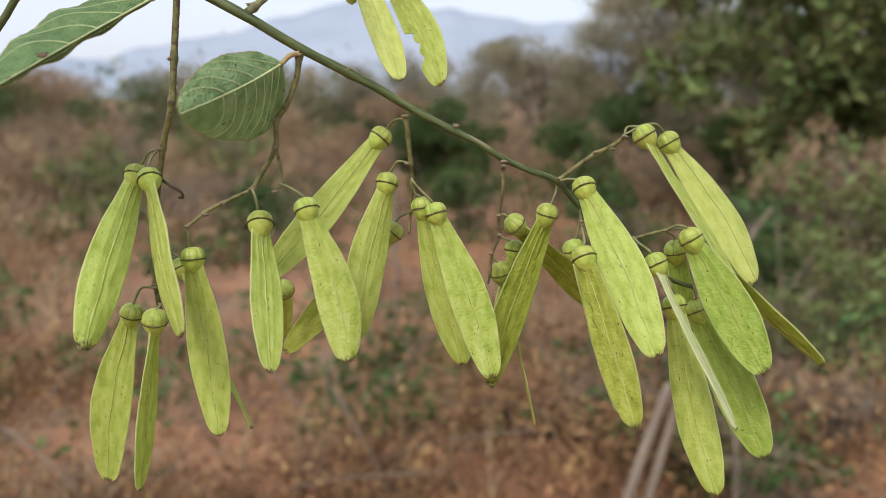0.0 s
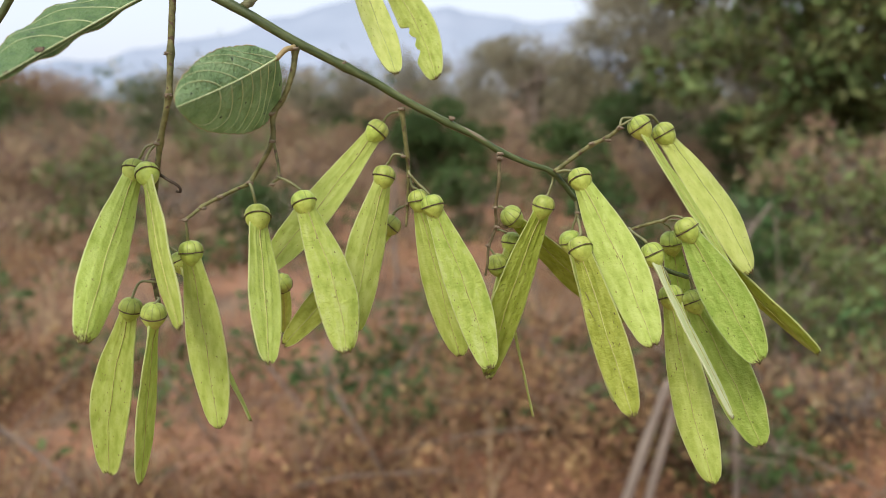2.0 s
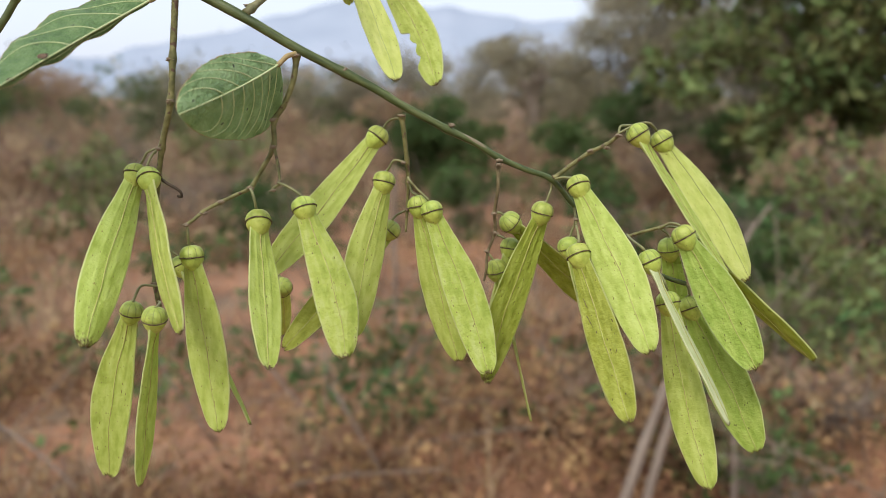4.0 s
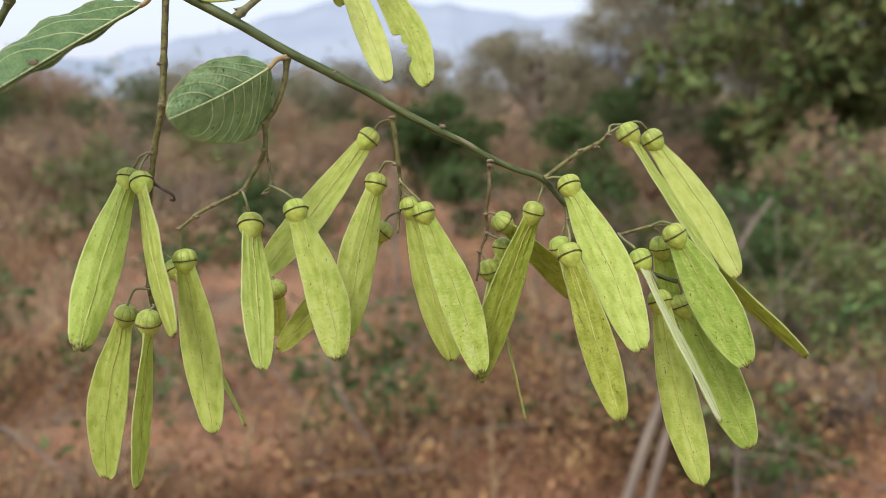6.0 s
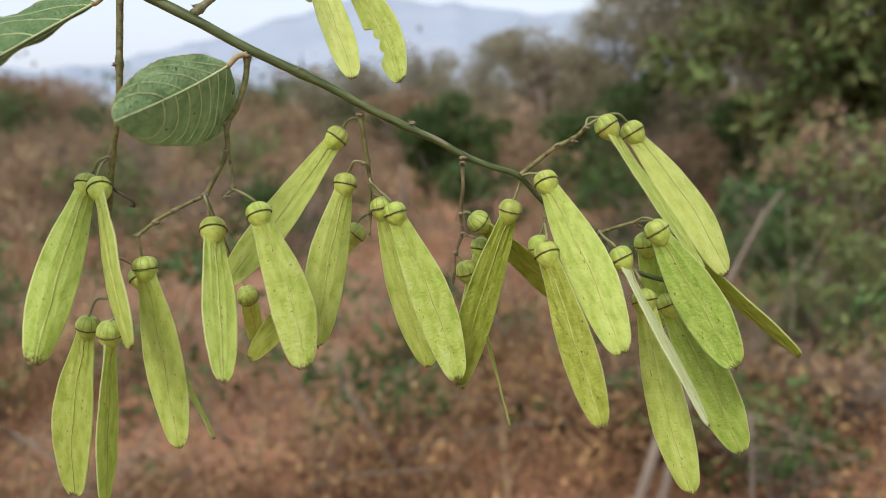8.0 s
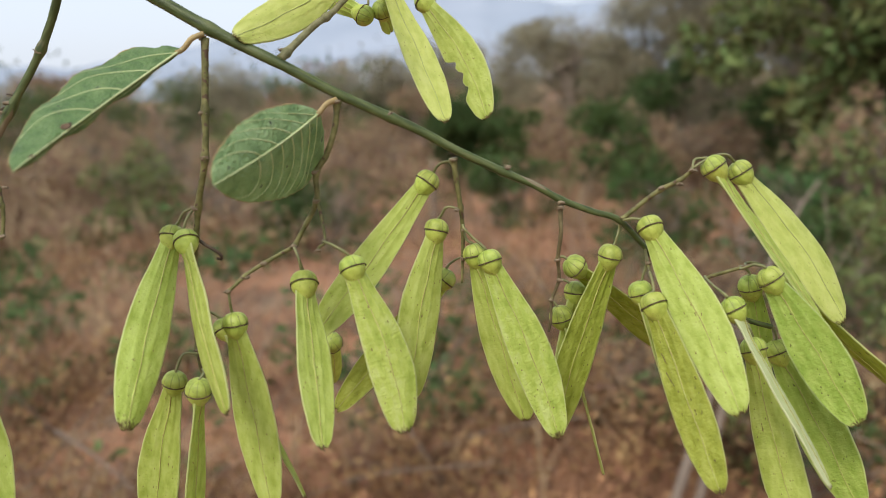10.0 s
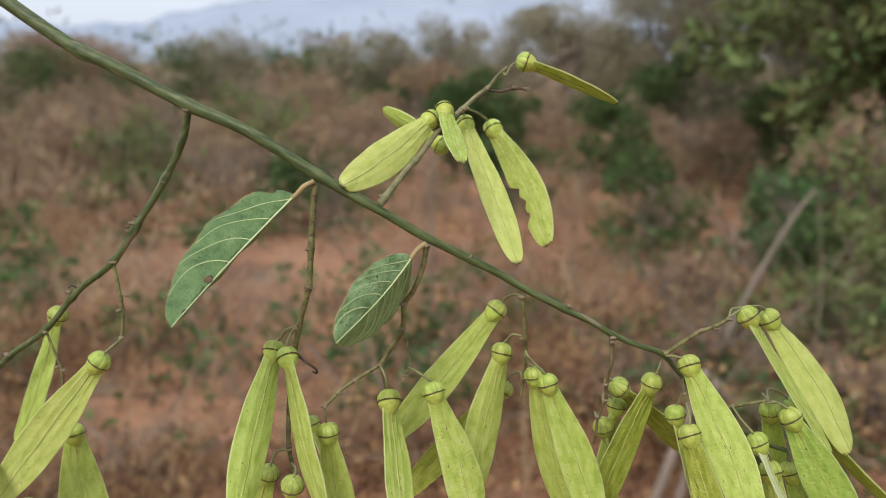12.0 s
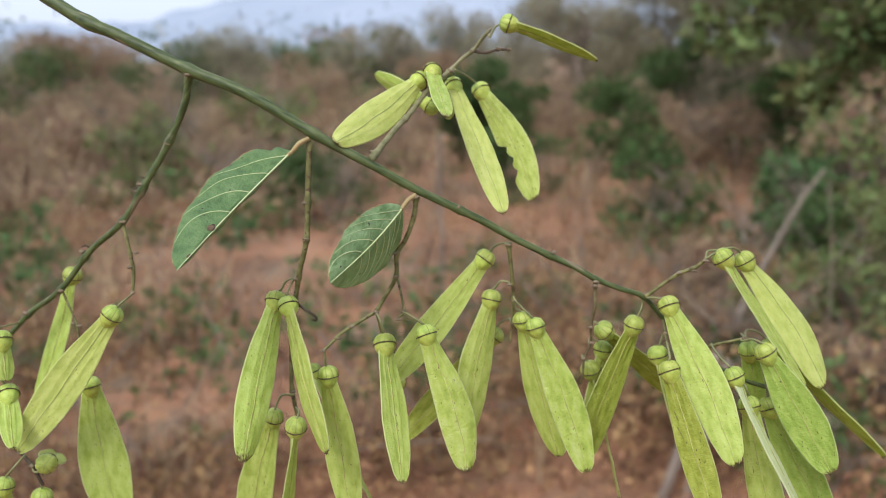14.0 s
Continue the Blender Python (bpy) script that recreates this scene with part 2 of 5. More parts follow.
# far hill: the blue-grey of the air before it is put into its base colour
HILL = material("haze_tinted_hillside", [(0.262, 0.305, 0.363), (0.294, 0.336, 0.394), (0.326, 0.363, 0.421)], 0.004, 1.0, 0, detail=8, gloss=0.0)


# ---- building blocks ----
def part(name, bm, mat, parent, label=""):
    """Links a bmesh as one smooth-shaded mesh object under a thing or a part."""
    me = bpy.data.meshes.new(name)
    bm.to_mesh(me)
    bm.free()
    me.materials.append(mat)
    for f in me.polygons:
        f.use_smooth = True
    ob = new(name, me)
    ob.parent = parent
    return tagged(ob, label) if label else ob


def solid(name, verts, faces, mat, parent=None, smooth=False):
    me = bpy.data.meshes.new(name)
    me.from_pydata([tuple(v) for v in verts], [], [tuple(f) for f in faces])
    me.materials.append(mat)
    if smooth:
        for f in me.polygons:
            f.use_smooth = True
    ob = new(name, me)
    ob.parent = parent
    return ob


def spline(points, steps):
    """A smooth line through the points."""
    p = [Vector(q) for q in points]
    p = [p[0] * 2 - p[1], *p, p[-1] * 2 - p[-2]]
    out = []
    for i in range(1, len(p) - 2):
        for k in range(steps):
            t = k / steps
            a, b, c, d = p[i - 1], p[i], p[i + 1], p[i + 2]
            out.append(0.5 * (2 * b + (c - a) * t + (2 * a - 5 * b + 4 * c - d) * t * t + (3 * b - a - 3 * c + d) * t ** 3))
    return out + [p[-2]]


def tube(bm, line, r0, r1, sides=8, rough=0.0, flare=1.0, taper=1.0, joints=()):
    """A closed tapering tube along the line; rough: unevenness of its radius; joints: places where it swells."""
    n = len(line)
    up = Vector((0.3, -1, 0.2)).normalized()
    rings = []
    for i, q in enumerate(line):
        d = (line[min(i + 1, n - 1)] - line[max(i - 1, 0)]).normalized()
        x = d.cross(up).normalized()
        up = x.cross(d)
        s = i / max(1, n - 1)
        r = r1 + (r0 - r1) * (1 - s) ** taper
        for j in joints:
            r += (0.42 if r0 < 0.0012 else 0.2) * r * math.exp(-((q - j).length / (1.4 * r)) ** 2)
        if i == 0:
            r *= flare
        ring = []
        for k in range(sides):
            a = 2 * math.pi * k / sides
            v = math.cos(a) * x + math.sin(a) * up
            rr = r * (1 + rough * noise.noise((q + v * r) * 0.6 / max(r0, 1e-6)))
            ring.append(bm.verts.new(q + v * rr))
        rings.append(ring)
    for a, b in zip(rings, rings[1:]):
        for k in range(sides):
            bm.faces.new((a[k], a[(k + 1) % sides], b[(k + 1) % sides], b[k]))
    bm.faces.new(rings[0][::-1])
    bm.faces.new(rings[-1])
    return bm


def knob(bm, centre, r, seed, squash=(1, 1, 1)):
    """A small uneven lump."""
    made = bmesh.ops.create_icosphere(bm, subdivisions=2, radius=r)["verts"]
    for v in made:
        k = 1 + 0.45 * noise.noise(v.co * (0.9 / r) + Vector((seed * 3.1, seed, 0)))
        v.co = Vector((v.co.x * squash[0], v.co.y * squash[1], v.co.z * squash[2])) * k + Vector(centre)


# ---- the branch ----
ROOT = Vector((-0.95, 0.25, 0.0))
branch = new("climbing_shrub_branch")
branch.matrix_basis = Matrix.Translation(ROOT)
tagged(branch, "green woody shrub branch with drooping side twigs and two leaves", "branch")
bud_count = [0]
TWIG_LINES = []


def twig(name, points, r0, r1, label, buds=(), taper=1.0):
    """A stem or twig through the points, swollen and scarred at its joints."""
    dry = any(w in label for w in ("dry", "withered stalk", "dark"))
    line = [q - ROOT for q in spline(points, 12)]
    joints = [min(line, key=lambda q: (q - Vector(j) + ROOT).length) for j in buds]
    bark = STEM if name == "main_stem" else SIDE_STEM if label.startswith("long") else TWIG_DRY if dry else TWIG_BROWN if "brown" in label else TWIG_GREY if label.startswith("grey side") else TWIG
    TWIG_LINES.extend(line)
    ob = part(name, tube(bmesh.new(), line, r0, r1, 16, 0.05 if name == "main_stem" else 0.12, 1.2, taper, joints), bark, branch, label)
    for q in buds:
        bud_count[0] += 1
        rnd = random.Random(bud_count[0])
        bm = bmesh.new()
        r = 0.00050 + 0.38 * r1
        c = Vector(q) - ROOT
        knob(bm, c, r, bud_count[0], (1.25, 1.0, 0.7))
        for k in range(3):
            a = 2.1 * k + rnd.uniform(0, 2)
            d = Vector((math.cos(a), -0.5 + 0.4 * math.sin(a), rnd.uniform(-0.5, 0.6)))
            tube(bm, [c + d * r * 0.3, c + d * r * 0.9, c + d * r * rnd.uniform(1.3, 1.9) + Vector((0, 0, 0.3 * r))], r * 0.45, r * 0.12, 6, 0.5)
        part("bud", bm, BUD, ob)
    return ob


def outline(s, kind, u=0.0):
    """The half width of a leaf along its midrib, as a share of its greatest; the rounded one is fuller at its base on one side."""
    if kind == "rounded":
        return max(0.0, math.sin(math.pi * min(1, s) ** (0.86 if u > 0 else 1.0))) ** (0.5 if u > 0 else 0.6)
    return max(0.0, math.sin(math.pi * min(1, s) ** (0.86 if u < 0 else 1.14))) ** (0.52 if u < 0 else 0.62)


def leaf(base, tip, edge_a, edge_b, root, label, kind):
    """A leaf by its base, its tip and the middles of its two margins; the stalk runs from root to base."""
    base, tip, edge_a, edge_b, root = [Vector(q) - ROOT for q in (base, tip, edge_a, edge_b, root)]
    mid = (base + tip) / 2
    axis = (tip - base)
    va, vb = edge_a - mid, edge_b - mid
    nrm = va.cross(axis).normalized()
    if nrm.y > 0:
        nrm = -nrm
    size = axis.length
    bow = vb.normalized() * (0.0020 if kind == "long" else 0.0011)
    if kind == "long":
        vb = vb * 0.65

    def place(s, u, lift=0.0):
        """s along the midrib, u across from margin a (-1) to margin b (1)."""
        w = outline(s, kind, u)
        half = va if u < 0 else vb
        au = abs(u)
        tooth = 1 + 0.012 * math.sin(s * 95) * (au > 0.95)
        q = base + axis * s + bow * math.sin(math.pi * s) + half * (w * au * tooth)
        bulge = 0.035 * size * (math.sin(math.pi * s) * 0.9 + 0.35 * (1 - au) * au * 4 * w)
        wave = 0.012 * size * math.sin(s * 7 * math.pi - au * 2.2) * au * w
        return q + nrm * (bulge + wave + lift)

    bm = bmesh.new()
    rows, cols = 44, 18
    grid = []
    for i in range(rows + 1):
        s = i / rows
        row = []
        for j in range(cols + 1):
            u = -1 + 2 * j / cols
            if kind == "long" and u < 0 and 0.03 < s < 0.13:
                u *= 0.45 + 0.55 * abs(math.sin((s - 0.08) * 40))
            row.append(place(s, u))
        grid.append(row)
    for lift in (0.00009, -0.00009):
        vs = [[bm.verts.new(q + nrm * lift) for q in row] for row in grid]
        for i in range(rows):
            for j in range(cols):
                f = (vs[i][j], vs[i][j + 1], vs[i + 1][j + 1], vs[i + 1][j])
                bm.faces.new(f if lift > 0 else f[::-1])
    bmesh.ops.remove_doubles(bm, verts=bm.verts, dist=0.00002)
    blade = part("leaf", bm, BLADE if kind == "rounded" else BLADE_DARK, branch, label)
    line = [place(k / 24, 0, 0.0002) for k in range(25)]
    part("midrib", tube(bmesh.new(), line, 0.00028, 0.0001, 8), VEIN, blade)
    for side in (-1, 1):
        count = 4 if kind == "long" else 7 if side > 0 else 5
        for k in range(count):
            s0 = 0.04 + (0.17 if kind == "long" else 0.105 if side > 0 else 0.15) * k
            vein = []
            for j in range(13):
                x = j / 12
                vein.append(place(min(0.985, s0 + (0.40 - 0.02 * k) * (0.55 * x + 0.45 * x ** 2.2)), side * 0.95 * x ** 0.9, 0.00011))
            part("vein", tube(bmesh.new(), vein, 0.00016, 0.00006, 6), VEIN, blade)
    for side in (-1, 1):
        line = [place(0.14 + 0.85 * k / 48, side * 0.99, 0.00002) for k in range(49)]
        part("leaf_edge", tube(bmesh.new(), line, 0.00013, 0.0001, 5, 0.8), PETIOLE, blade, "thin yellow-brown leaf margin")
    stalk = spline([root, root.lerp(base, 0.5) + Vector((0, -0.0006, 0.0006)), base, place(0.04, 0, 0.0002)], 6)
    part("leaf_stalk", tube(bmesh.new(), stalk, 0.0007, 0.00055, 10, 0.15), PETIOLE, blade, "brown leaf stalk")
    if kind == "long":
        for s, u, r in ((0.70, -0.13, 0.0013), (0.90, -0.07, 0.0008)):
            bm = bmesh.new()
            knob(bm, place(s, u, 0.00005), r, s * 9, (1.1, 1.1, 1.0))
            c = place(s, u, 0.00005)
            for v in bm.verts:
                d = v.co - c
                v.co = c + d - nrm * (d.dot(nrm) * 0.88)
            part("scar", bm, SPOT, blade, "brown chewed spot")


FRUIT_GROUP = "winged fruits on the branch"


def winged_fruit(head, tip, width, turn, stalk, label, worn=False, green=False, bite=None, browned=False, olive=False, pale=False, light=False, sway=0.0, scratched=False):
    """One fruit: a ribbed round nut parted by a dark rim, and a long flat wing with a midrib; turn: degrees about its own axis away from facing
    the path; sway: how far the wing bows sideways, as a share of its length."""
    head, tip = Vector(head), Vector(tip)
    length = (tip - head).length
    z = (head - tip).normalized()
    f = Vector((0, -1, 0.12))
    f = (f - z * f.dot(z)).normalized()
    x = (-f).cross(z).normalized()
    m = Matrix((x, -f, z)).transposed().to_4x4()
    m = Matrix.Translation(head) @ m @ Matrix.Rotation(radians(turn), 4, "Z")
    ob = new("winged_fruit")
    ob.matrix_basis = m
    tagged(ob, label, "winged fruit", FRUIT_GROUP)
    rnd = random.Random(round(head.x * 1e5) * 31 + round(head.z * 1e5))
    off = Vector((rnd.uniform(0, 50), rnd.uniform(0, 50), 0))
    r = 0.0030 * rnd.uniform(0.96, 1.06)
    bend, twist, cup = rnd.uniform(-0.02, 0.03), rnd.uniform(-0.14, 0.14), rnd.uniform(-0.05, 0.08)
    peak = rnd.uniform(0.52, 0.60)
    start = 0.42 * r
    side_x, side_y = sway * length * math.cos(radians(turn)), -sway * length * math.sin(radians(turn))
    root = min(0.92, max(0.40, 1.55 * r / width))

    def half(s, u):
        a = min(1.0, s / peak)
        w = root + (1 - root) * math.sin(a * math.pi / 2) ** 1.2
        if s > peak:
            w *= 1 - 0.60 * ((s - peak) / (1 - peak)) ** 2.2
        if s > 0.93:
            w *= math.sqrt(max(0.05, 1 - 0.75 * ((s - 0.93) / 0.07) ** 2))
        w *= 1 + 0.035 * noise.noise(Vector((s * 7, 2 * (u > 0), 0)) + off) + 0.012 * noise.noise(Vector((s * 40, 2 * (u > 0), 4)) + off)
        if bite and u < 0 and bite[0] < s < bite[1]:
            k = (s - bite[0]) / (bite[1] - bite[0])
            w *= 1 - bite[2] * min(1, 7 * k, 4.5 * (1 - k)) * (0.75 + 0.18 * math.sin(k * 17) + 0.12 * noise.noise(Vector((k * 14, 0, 0)) + off))
        return w * width / 2

    def place(s, u, lift=0.0):
        w = half(s, u)
        ang = twist * (s - 0.3)
        px = u * w
        py = cup * width * (u * u - 0.3) + bend * length * s * s + lift
        py += 0.00007 * noise.noise(Vector((px * 620, s * length * 520, 0)) + off) * (1.3 if worn or green else 0.6)
        py += 0.00045 * noise.noise(Vector((px * 100, s * length * 90, 3)) + off) * abs(u)
        bow = math.sin(math.pi * s ** 1.1)
        ragged = 0.0006 * noise.noise(Vector((px * 1500, 0, 7)) + off) * max(0, (s - 0.94) / 0.06)
        return Vector((px * math.cos(ang) - py * math.sin(ang) + side_x * bow, px * math.sin(ang) + py * math.cos(ang) + side_y * bow, -(start + s * (length - start)) + ragged))

    def thick(s, u):
        """Half the wing's thickness: swollen at the nut, with a raised margin and two ridges beside the midrib."""
        au = abs(u)
        h = 0.00012 + 0.00026 * (1 - au) * (1 - 0.6 * s) + 0.0011 * (max(0, 0.15 - s) / 0.15) ** 1.3 * (1 - u * u)
        h += 0.00010 * math.exp(-((au - 0.96) / 0.05) ** 2) + 0.00024 * math.exp(-((au - 0.44 + 0.12 * s) / 0.06) ** 2) * (1 - 0.85 * s)
        return h - 0.00012 * math.exp(-((au - 0.10) / 0.05) ** 2)

    rows, cols = 64, 28
    steps = [k / rows for k in range(rows - 5)] + [1 - 5 / rows + 5 / rows * k / 12 for k in range(-1, 13)]
    bm = bmesh.new()
    across = bm.verts.layers.float.new("across")
    burn = bm.verts.layers.float.new("burn")
    reach = 0.055 if browned else 0.03 if worn else 0.018
    sheets = []
    for side in (-1, 1):
        vs = []
        for s in steps:
            row = []
            for j in range(cols + 1):
                u = -1 + 2 * j / cols
                v = bm.verts.new(place(s, u, side * thick(s, u)))
                v[across] = abs(u)
                edge = (s - 1 + reach) / reach + 1.1 * noise.noise(Vector((u * 5, s * 60, 1)) + off) + 0.5 * noise.noise(Vector((u * 17, s * 160, 1)) + off)
                v[burn] = max(0.0, min(1.0, edge)) if s > 1 - 2.2 * reach else 0.0
                row.append(v)
            vs.append(row)
        for i in range(len(steps) - 1):
            for j in range(cols):
                q = (vs[i][j], vs[i + 1][j], vs[i + 1][j + 1], vs[i][j + 1])
                bm.faces.new(q if side < 0 else q[::-1])
        sheets.append(vs)
    a, b = sheets
    n = len(steps) - 1
    ring = [(0, j) for j in range(cols)] + [(i, cols) for i in range(n)] + [(n, j) for j in range(cols, 0, -1)] + [(i, 0) for i in range(n, 0, -1)]
    for (i, j), (k, l) in zip(ring, ring[1:] + ring[:1]):
        bm.faces.new((a[i][j], a[k][l], b[k][l], b[i][j]))
    skin = WING_OLIVE_SHADED if olive else WING_PALE if pale else WING_LIGHT if light else WING_GREEN if green else WING_WORN if worn else WING
    wing = part("wing", bm, skin, ob)
    for side in (-1, 1):
        line = []
        for k in range(41):
            q, u = 0.04 + 0.94 * k / 40, 0.03 * math.sin(k * 0.38 + off.x) + 0.015 * noise.noise(Vector((k * 0.7, 0, 0)) + off)
            line.append(place(q, u, side * thick(q, u)))
        part("rib", tube(bmesh.new(), line, 0.00014, 0.00009, 6, 0.6), RIB_DARK if light else RIB, wing, "thin brownish midrib")
    if scratched:
        for k in range(6):
            s0, u0 = 0.24 + 0.035 * k, -0.62 + 0.09 * (k % 3)
            line = [place(s0 + 0.012 * q, u0 + 0.035 * q, -0.00026) for q in range(5)]
            part("scratch", tube(bmesh.new(), line, 0.00012, 0.00005, 5, 0.6), TIP, wing, "dark scratch")
    bm = bmesh.new()
    c = place(1.0, 0.05 * math.sin(off.x))
    for k in range(4 if browned or worn else 2):
        e = place(0.985, rnd.uniform(-0.5, 0.5))
        tube(bm, [e, e.lerp(c, 0.5) + Vector((0, 0, -0.0002)), c + Vector((rnd.uniform(-1, 1) * 0.0006, rnd.uniform(-1, 1) * 0.0002, -rnd.uniform(0.0001, 0.0007)))], 0.00022, 0.00008, 5, 0.8)
    part("tip_remnant", bm, TIP, ob, "browned withered tip")
    segs = 36
    grooves = [rnd.uniform(0.3, 1.2) for _ in range(9)]

    def shell(profile, ribs):
        made = bmesh.new()
        groove = made.verts.layers.float.new("across")
        rings = []
        for h, q in profile:
            ring = []
            for k in range(segs):
                az = 2 * math.pi * k / segs
                cut = grooves[k // 4] if k % 4 == 0 else 0.0
                ribbed = 1 - ribs * 0.075 * cut * min(1.0, (0.98 - h) * 2.5)
                p = Vector((r * q * ribbed * math.cos(az), r * q * ribbed * math.sin(az), r * h))
                v = made.verts.new(p * (1 + 0.035 * noise.noise(p * 500 + off)))
                v[groove] = 1.0 if ribs and cut > 0.5 and h < 0.93 else 0.8
                ring.append(v)
            rings.append(ring)
        for lo, hi in zip(rings[1:], rings):
            for k in range(segs):
                made.faces.new((lo[k], lo[(k + 1) % segs], hi[(k + 1) % segs], hi[k]))
        made.faces.new(rings[0])
        made.faces.new(rings[-1][::-1])
        return made

    nut = part("nut", shell([(0.84, 0.03), (0.82, 0.25), (0.75, 0.50), (0.61, 0.74), (0.41, 0.90), (0.17, 0.99), (-0.06, 1.02), (-0.17, 1.02), (-0.21, 0.96), (-0.23, 0.5)], 1.0), NUT, ob)
    part("neck", shell([(-0.18, 0.5), (-0.19, 0.95), (-0.38, 0.94), (-0.58, 0.88), (-0.78, 0.79), (-0.98, 0.66), (-1.16, 0.50), (-1.34, 0.32), (-1.52, 0.10)], 0.35), NUT_BASE, ob, "smooth rounded base of the nut")
    tilt = Matrix.Rotation(rnd.uniform(-0.07, 0.07), 3, "Y") @ Matrix.Rotation(rnd.uniform(-0.05, 0.05), 3, "X")
    line = [tilt @ Vector((1.0 * r * math.cos(t), 1.0 * r * math.sin(t), -0.205 * r)) * (1 + 0.012 * math.sin(3 * t + off.x)) for t in [2 * math.pi * k / 32 for k in range(33)]]
    part("rim", tube(bmesh.new(), line, 0.00017, 0.00017, 6, 0.7), RIM, nut, "dark brown rim")
    inv = m.inverted()
    joint = min(TWIG_LINES, key=lambda q: (q + ROOT - Vector(stalk[0])).length) + ROOT
    points = [joint] + list(stalk) if (joint - Vector(stalk[0])).length > 0.0006 else stalk
    line = spline([inv @ Vector(q) for q in points] + [Vector((0, 0, 0.76 * r))], 6)
    part("fruit_stalk", tube(bmesh.new(), line, 0.0003, 0.00036, 8, 0.2), STALK, ob)
    return ob


twig("main_stem", [(-0.2093, 0.2360, 1.6125), (-0.1766, 0.2290, 1.5900), (-0.1510, 0.2225, 1.5736), (-0.1307, 0.2175, 1.5613), (-0.1195, 0.2155, 1.5564), (-0.0989, 0.2125, 1.5464), (-0.0828, 0.2105, 1.5397), (-0.0652, 0.2090, 1.5290), (-0.0567, 0.2085, 1.5241), (-0.0474, 0.2080, 1.5191), (-0.0356, 0.2080, 1.5122), (-0.0179, 0.2095, 1.5031), (-0.0092, 0.2100, 1.4979), (0.0030, 0.2112, 1.4914), (0.0096, 0.2115, 1.4882), (0.0157, 0.2120, 1.4844), (0.0230, 0.2128, 1.4812), (0.0298, 0.2135, 1.4785), (0.0358, 0.2155, 1.4718), (0.0460, 0.2170, 1.4599), (0.0592, 0.2135, 1.4529), (0.0667, 0.2130, 1.4502)],
     0.0022, 0.00062, "smooth green woody stem", [(-0.1297, 0.2163, 1.5592), (0.0032, 0.2106, 1.4929), (0.0307, 0.2129, 1.4793), (-0.0654, 0.2075, 1.5261), (-0.0989, 0.2110, 1.5450), (-0.0236, 0.2085, 1.5069), (0.0157, 0.2110, 1.4838)], 1.6)
twig("twig", [(-0.0649, 0.2075, 1.5262), (-0.0659, 0.2050, 1.5094), (-0.0666, 0.2035, 1.4991), (-0.0698, 0.2045, 1.4877), (-0.0727, 0.2060, 1.4736), (-0.0742, 0.2070, 1.4618), (-0.0740, 0.2050, 1.4518), (-0.0724, 0.2045, 1.4421)],
     0.00085, 0.00060, "grey-green side twig hanging down from the stem",
     [(-0.0664, 0.2045, 1.5094), (-0.0663, 0.2030, 1.4994), (-0.0704, 0.2040, 1.4875), (-0.0738, 0.2045, 1.4526), (-0.0722, 0.2040, 1.4427)])
twig("twig", [(-0.0710, 0.2055, 1.4797), (-0.0682, 0.2030, 1.4786), (-0.0660, 0.2020, 1.4776), (-0.0649, 0.2020, 1.4766), (-0.0650, 0.2025, 1.4755), (-0.0661, 0.2030, 1.4756)],
     0.00042, 0.00030, "dark withered stalk",
     [])
twig("twig", [(-0.0354, 0.2065, 1.5105), (-0.0363, 0.2060, 1.5046), (-0.0387, 0.2055, 1.4984), (-0.0413, 0.2050, 1.4943), (-0.0418, 0.2045, 1.4877), (-0.0456, 0.2045, 1.4810), (-0.0479, 0.2045, 1.4773)],
     0.00075, 0.00055, "grey-green side twig hanging from the stem",
     [(-0.0354, 0.2058, 1.5103), (-0.0416, 0.2045, 1.4945), (-0.0417, 0.2040, 1.4878), (-0.0477, 0.2035, 1.4775)])
twig("twig", [(-0.0479, 0.2045, 1.4773), (-0.0512, 0.2020, 1.4759), (-0.0544, 0.2000, 1.4744), (-0.0577, 0.1975, 1.4727), (-0.0601, 0.1950, 1.4707), (-0.0616, 0.1940, 1.4694)],
     0.00050, 0.00040, "thin jointed twig",
     [(-0.0542, 0.1995, 1.4745), (-0.0578, 0.1970, 1.4720), (-0.0614, 0.1935, 1.4697)])
twig("twig", [(-0.0415, 0.2045, 1.4877), (-0.0401, 0.2015, 1.4833), (-0.0393, 0.1980, 1.4795), (-0.0403, 0.1965, 1.4784), (-0.0406, 0.1960, 1.4778)],
     0.00040, 0.00030, "thin jointed twig",
     [(-0.0392, 0.1975, 1.4796), (-0.0404, 0.1958, 1.4778)])
twig("twig", [(-0.0096, 0.2106, 1.4958), (-0.0087, 0.2110, 1.4873), (-0.0081, 0.2125, 1.4788), (-0.0085, 0.2135, 1.4712), (-0.0090, 0.2135, 1.4645)],
     0.00070, 0.00030, "grey-green side twig with a withered end",
     [(-0.0096, 0.2098, 1.4954), (-0.0093, 0.2105, 1.4833), (-0.0078, 0.2120, 1.4781), (-0.0085, 0.2130, 1.4707)])
twig("twig", [(0.0157, 0.2120, 1.4842), (0.0155, 0.2112, 1.4803), (0.0154, 0.2108, 1.4760), (0.0147, 0.2125, 1.4698), (0.0150, 0.2140, 1.4643), (0.0131, 0.2140, 1.4590), (0.0127, 0.2135, 1.4544), (0.0121, 0.2135, 1.4510)],
     0.00058, 0.00030, "brown side twig hanging from the stem",
     [(0.0156, 0.2105, 1.4827), (0.0145, 0.2120, 1.4696), (0.0151, 0.2135, 1.4642), (0.0129, 0.2135, 1.4591)])
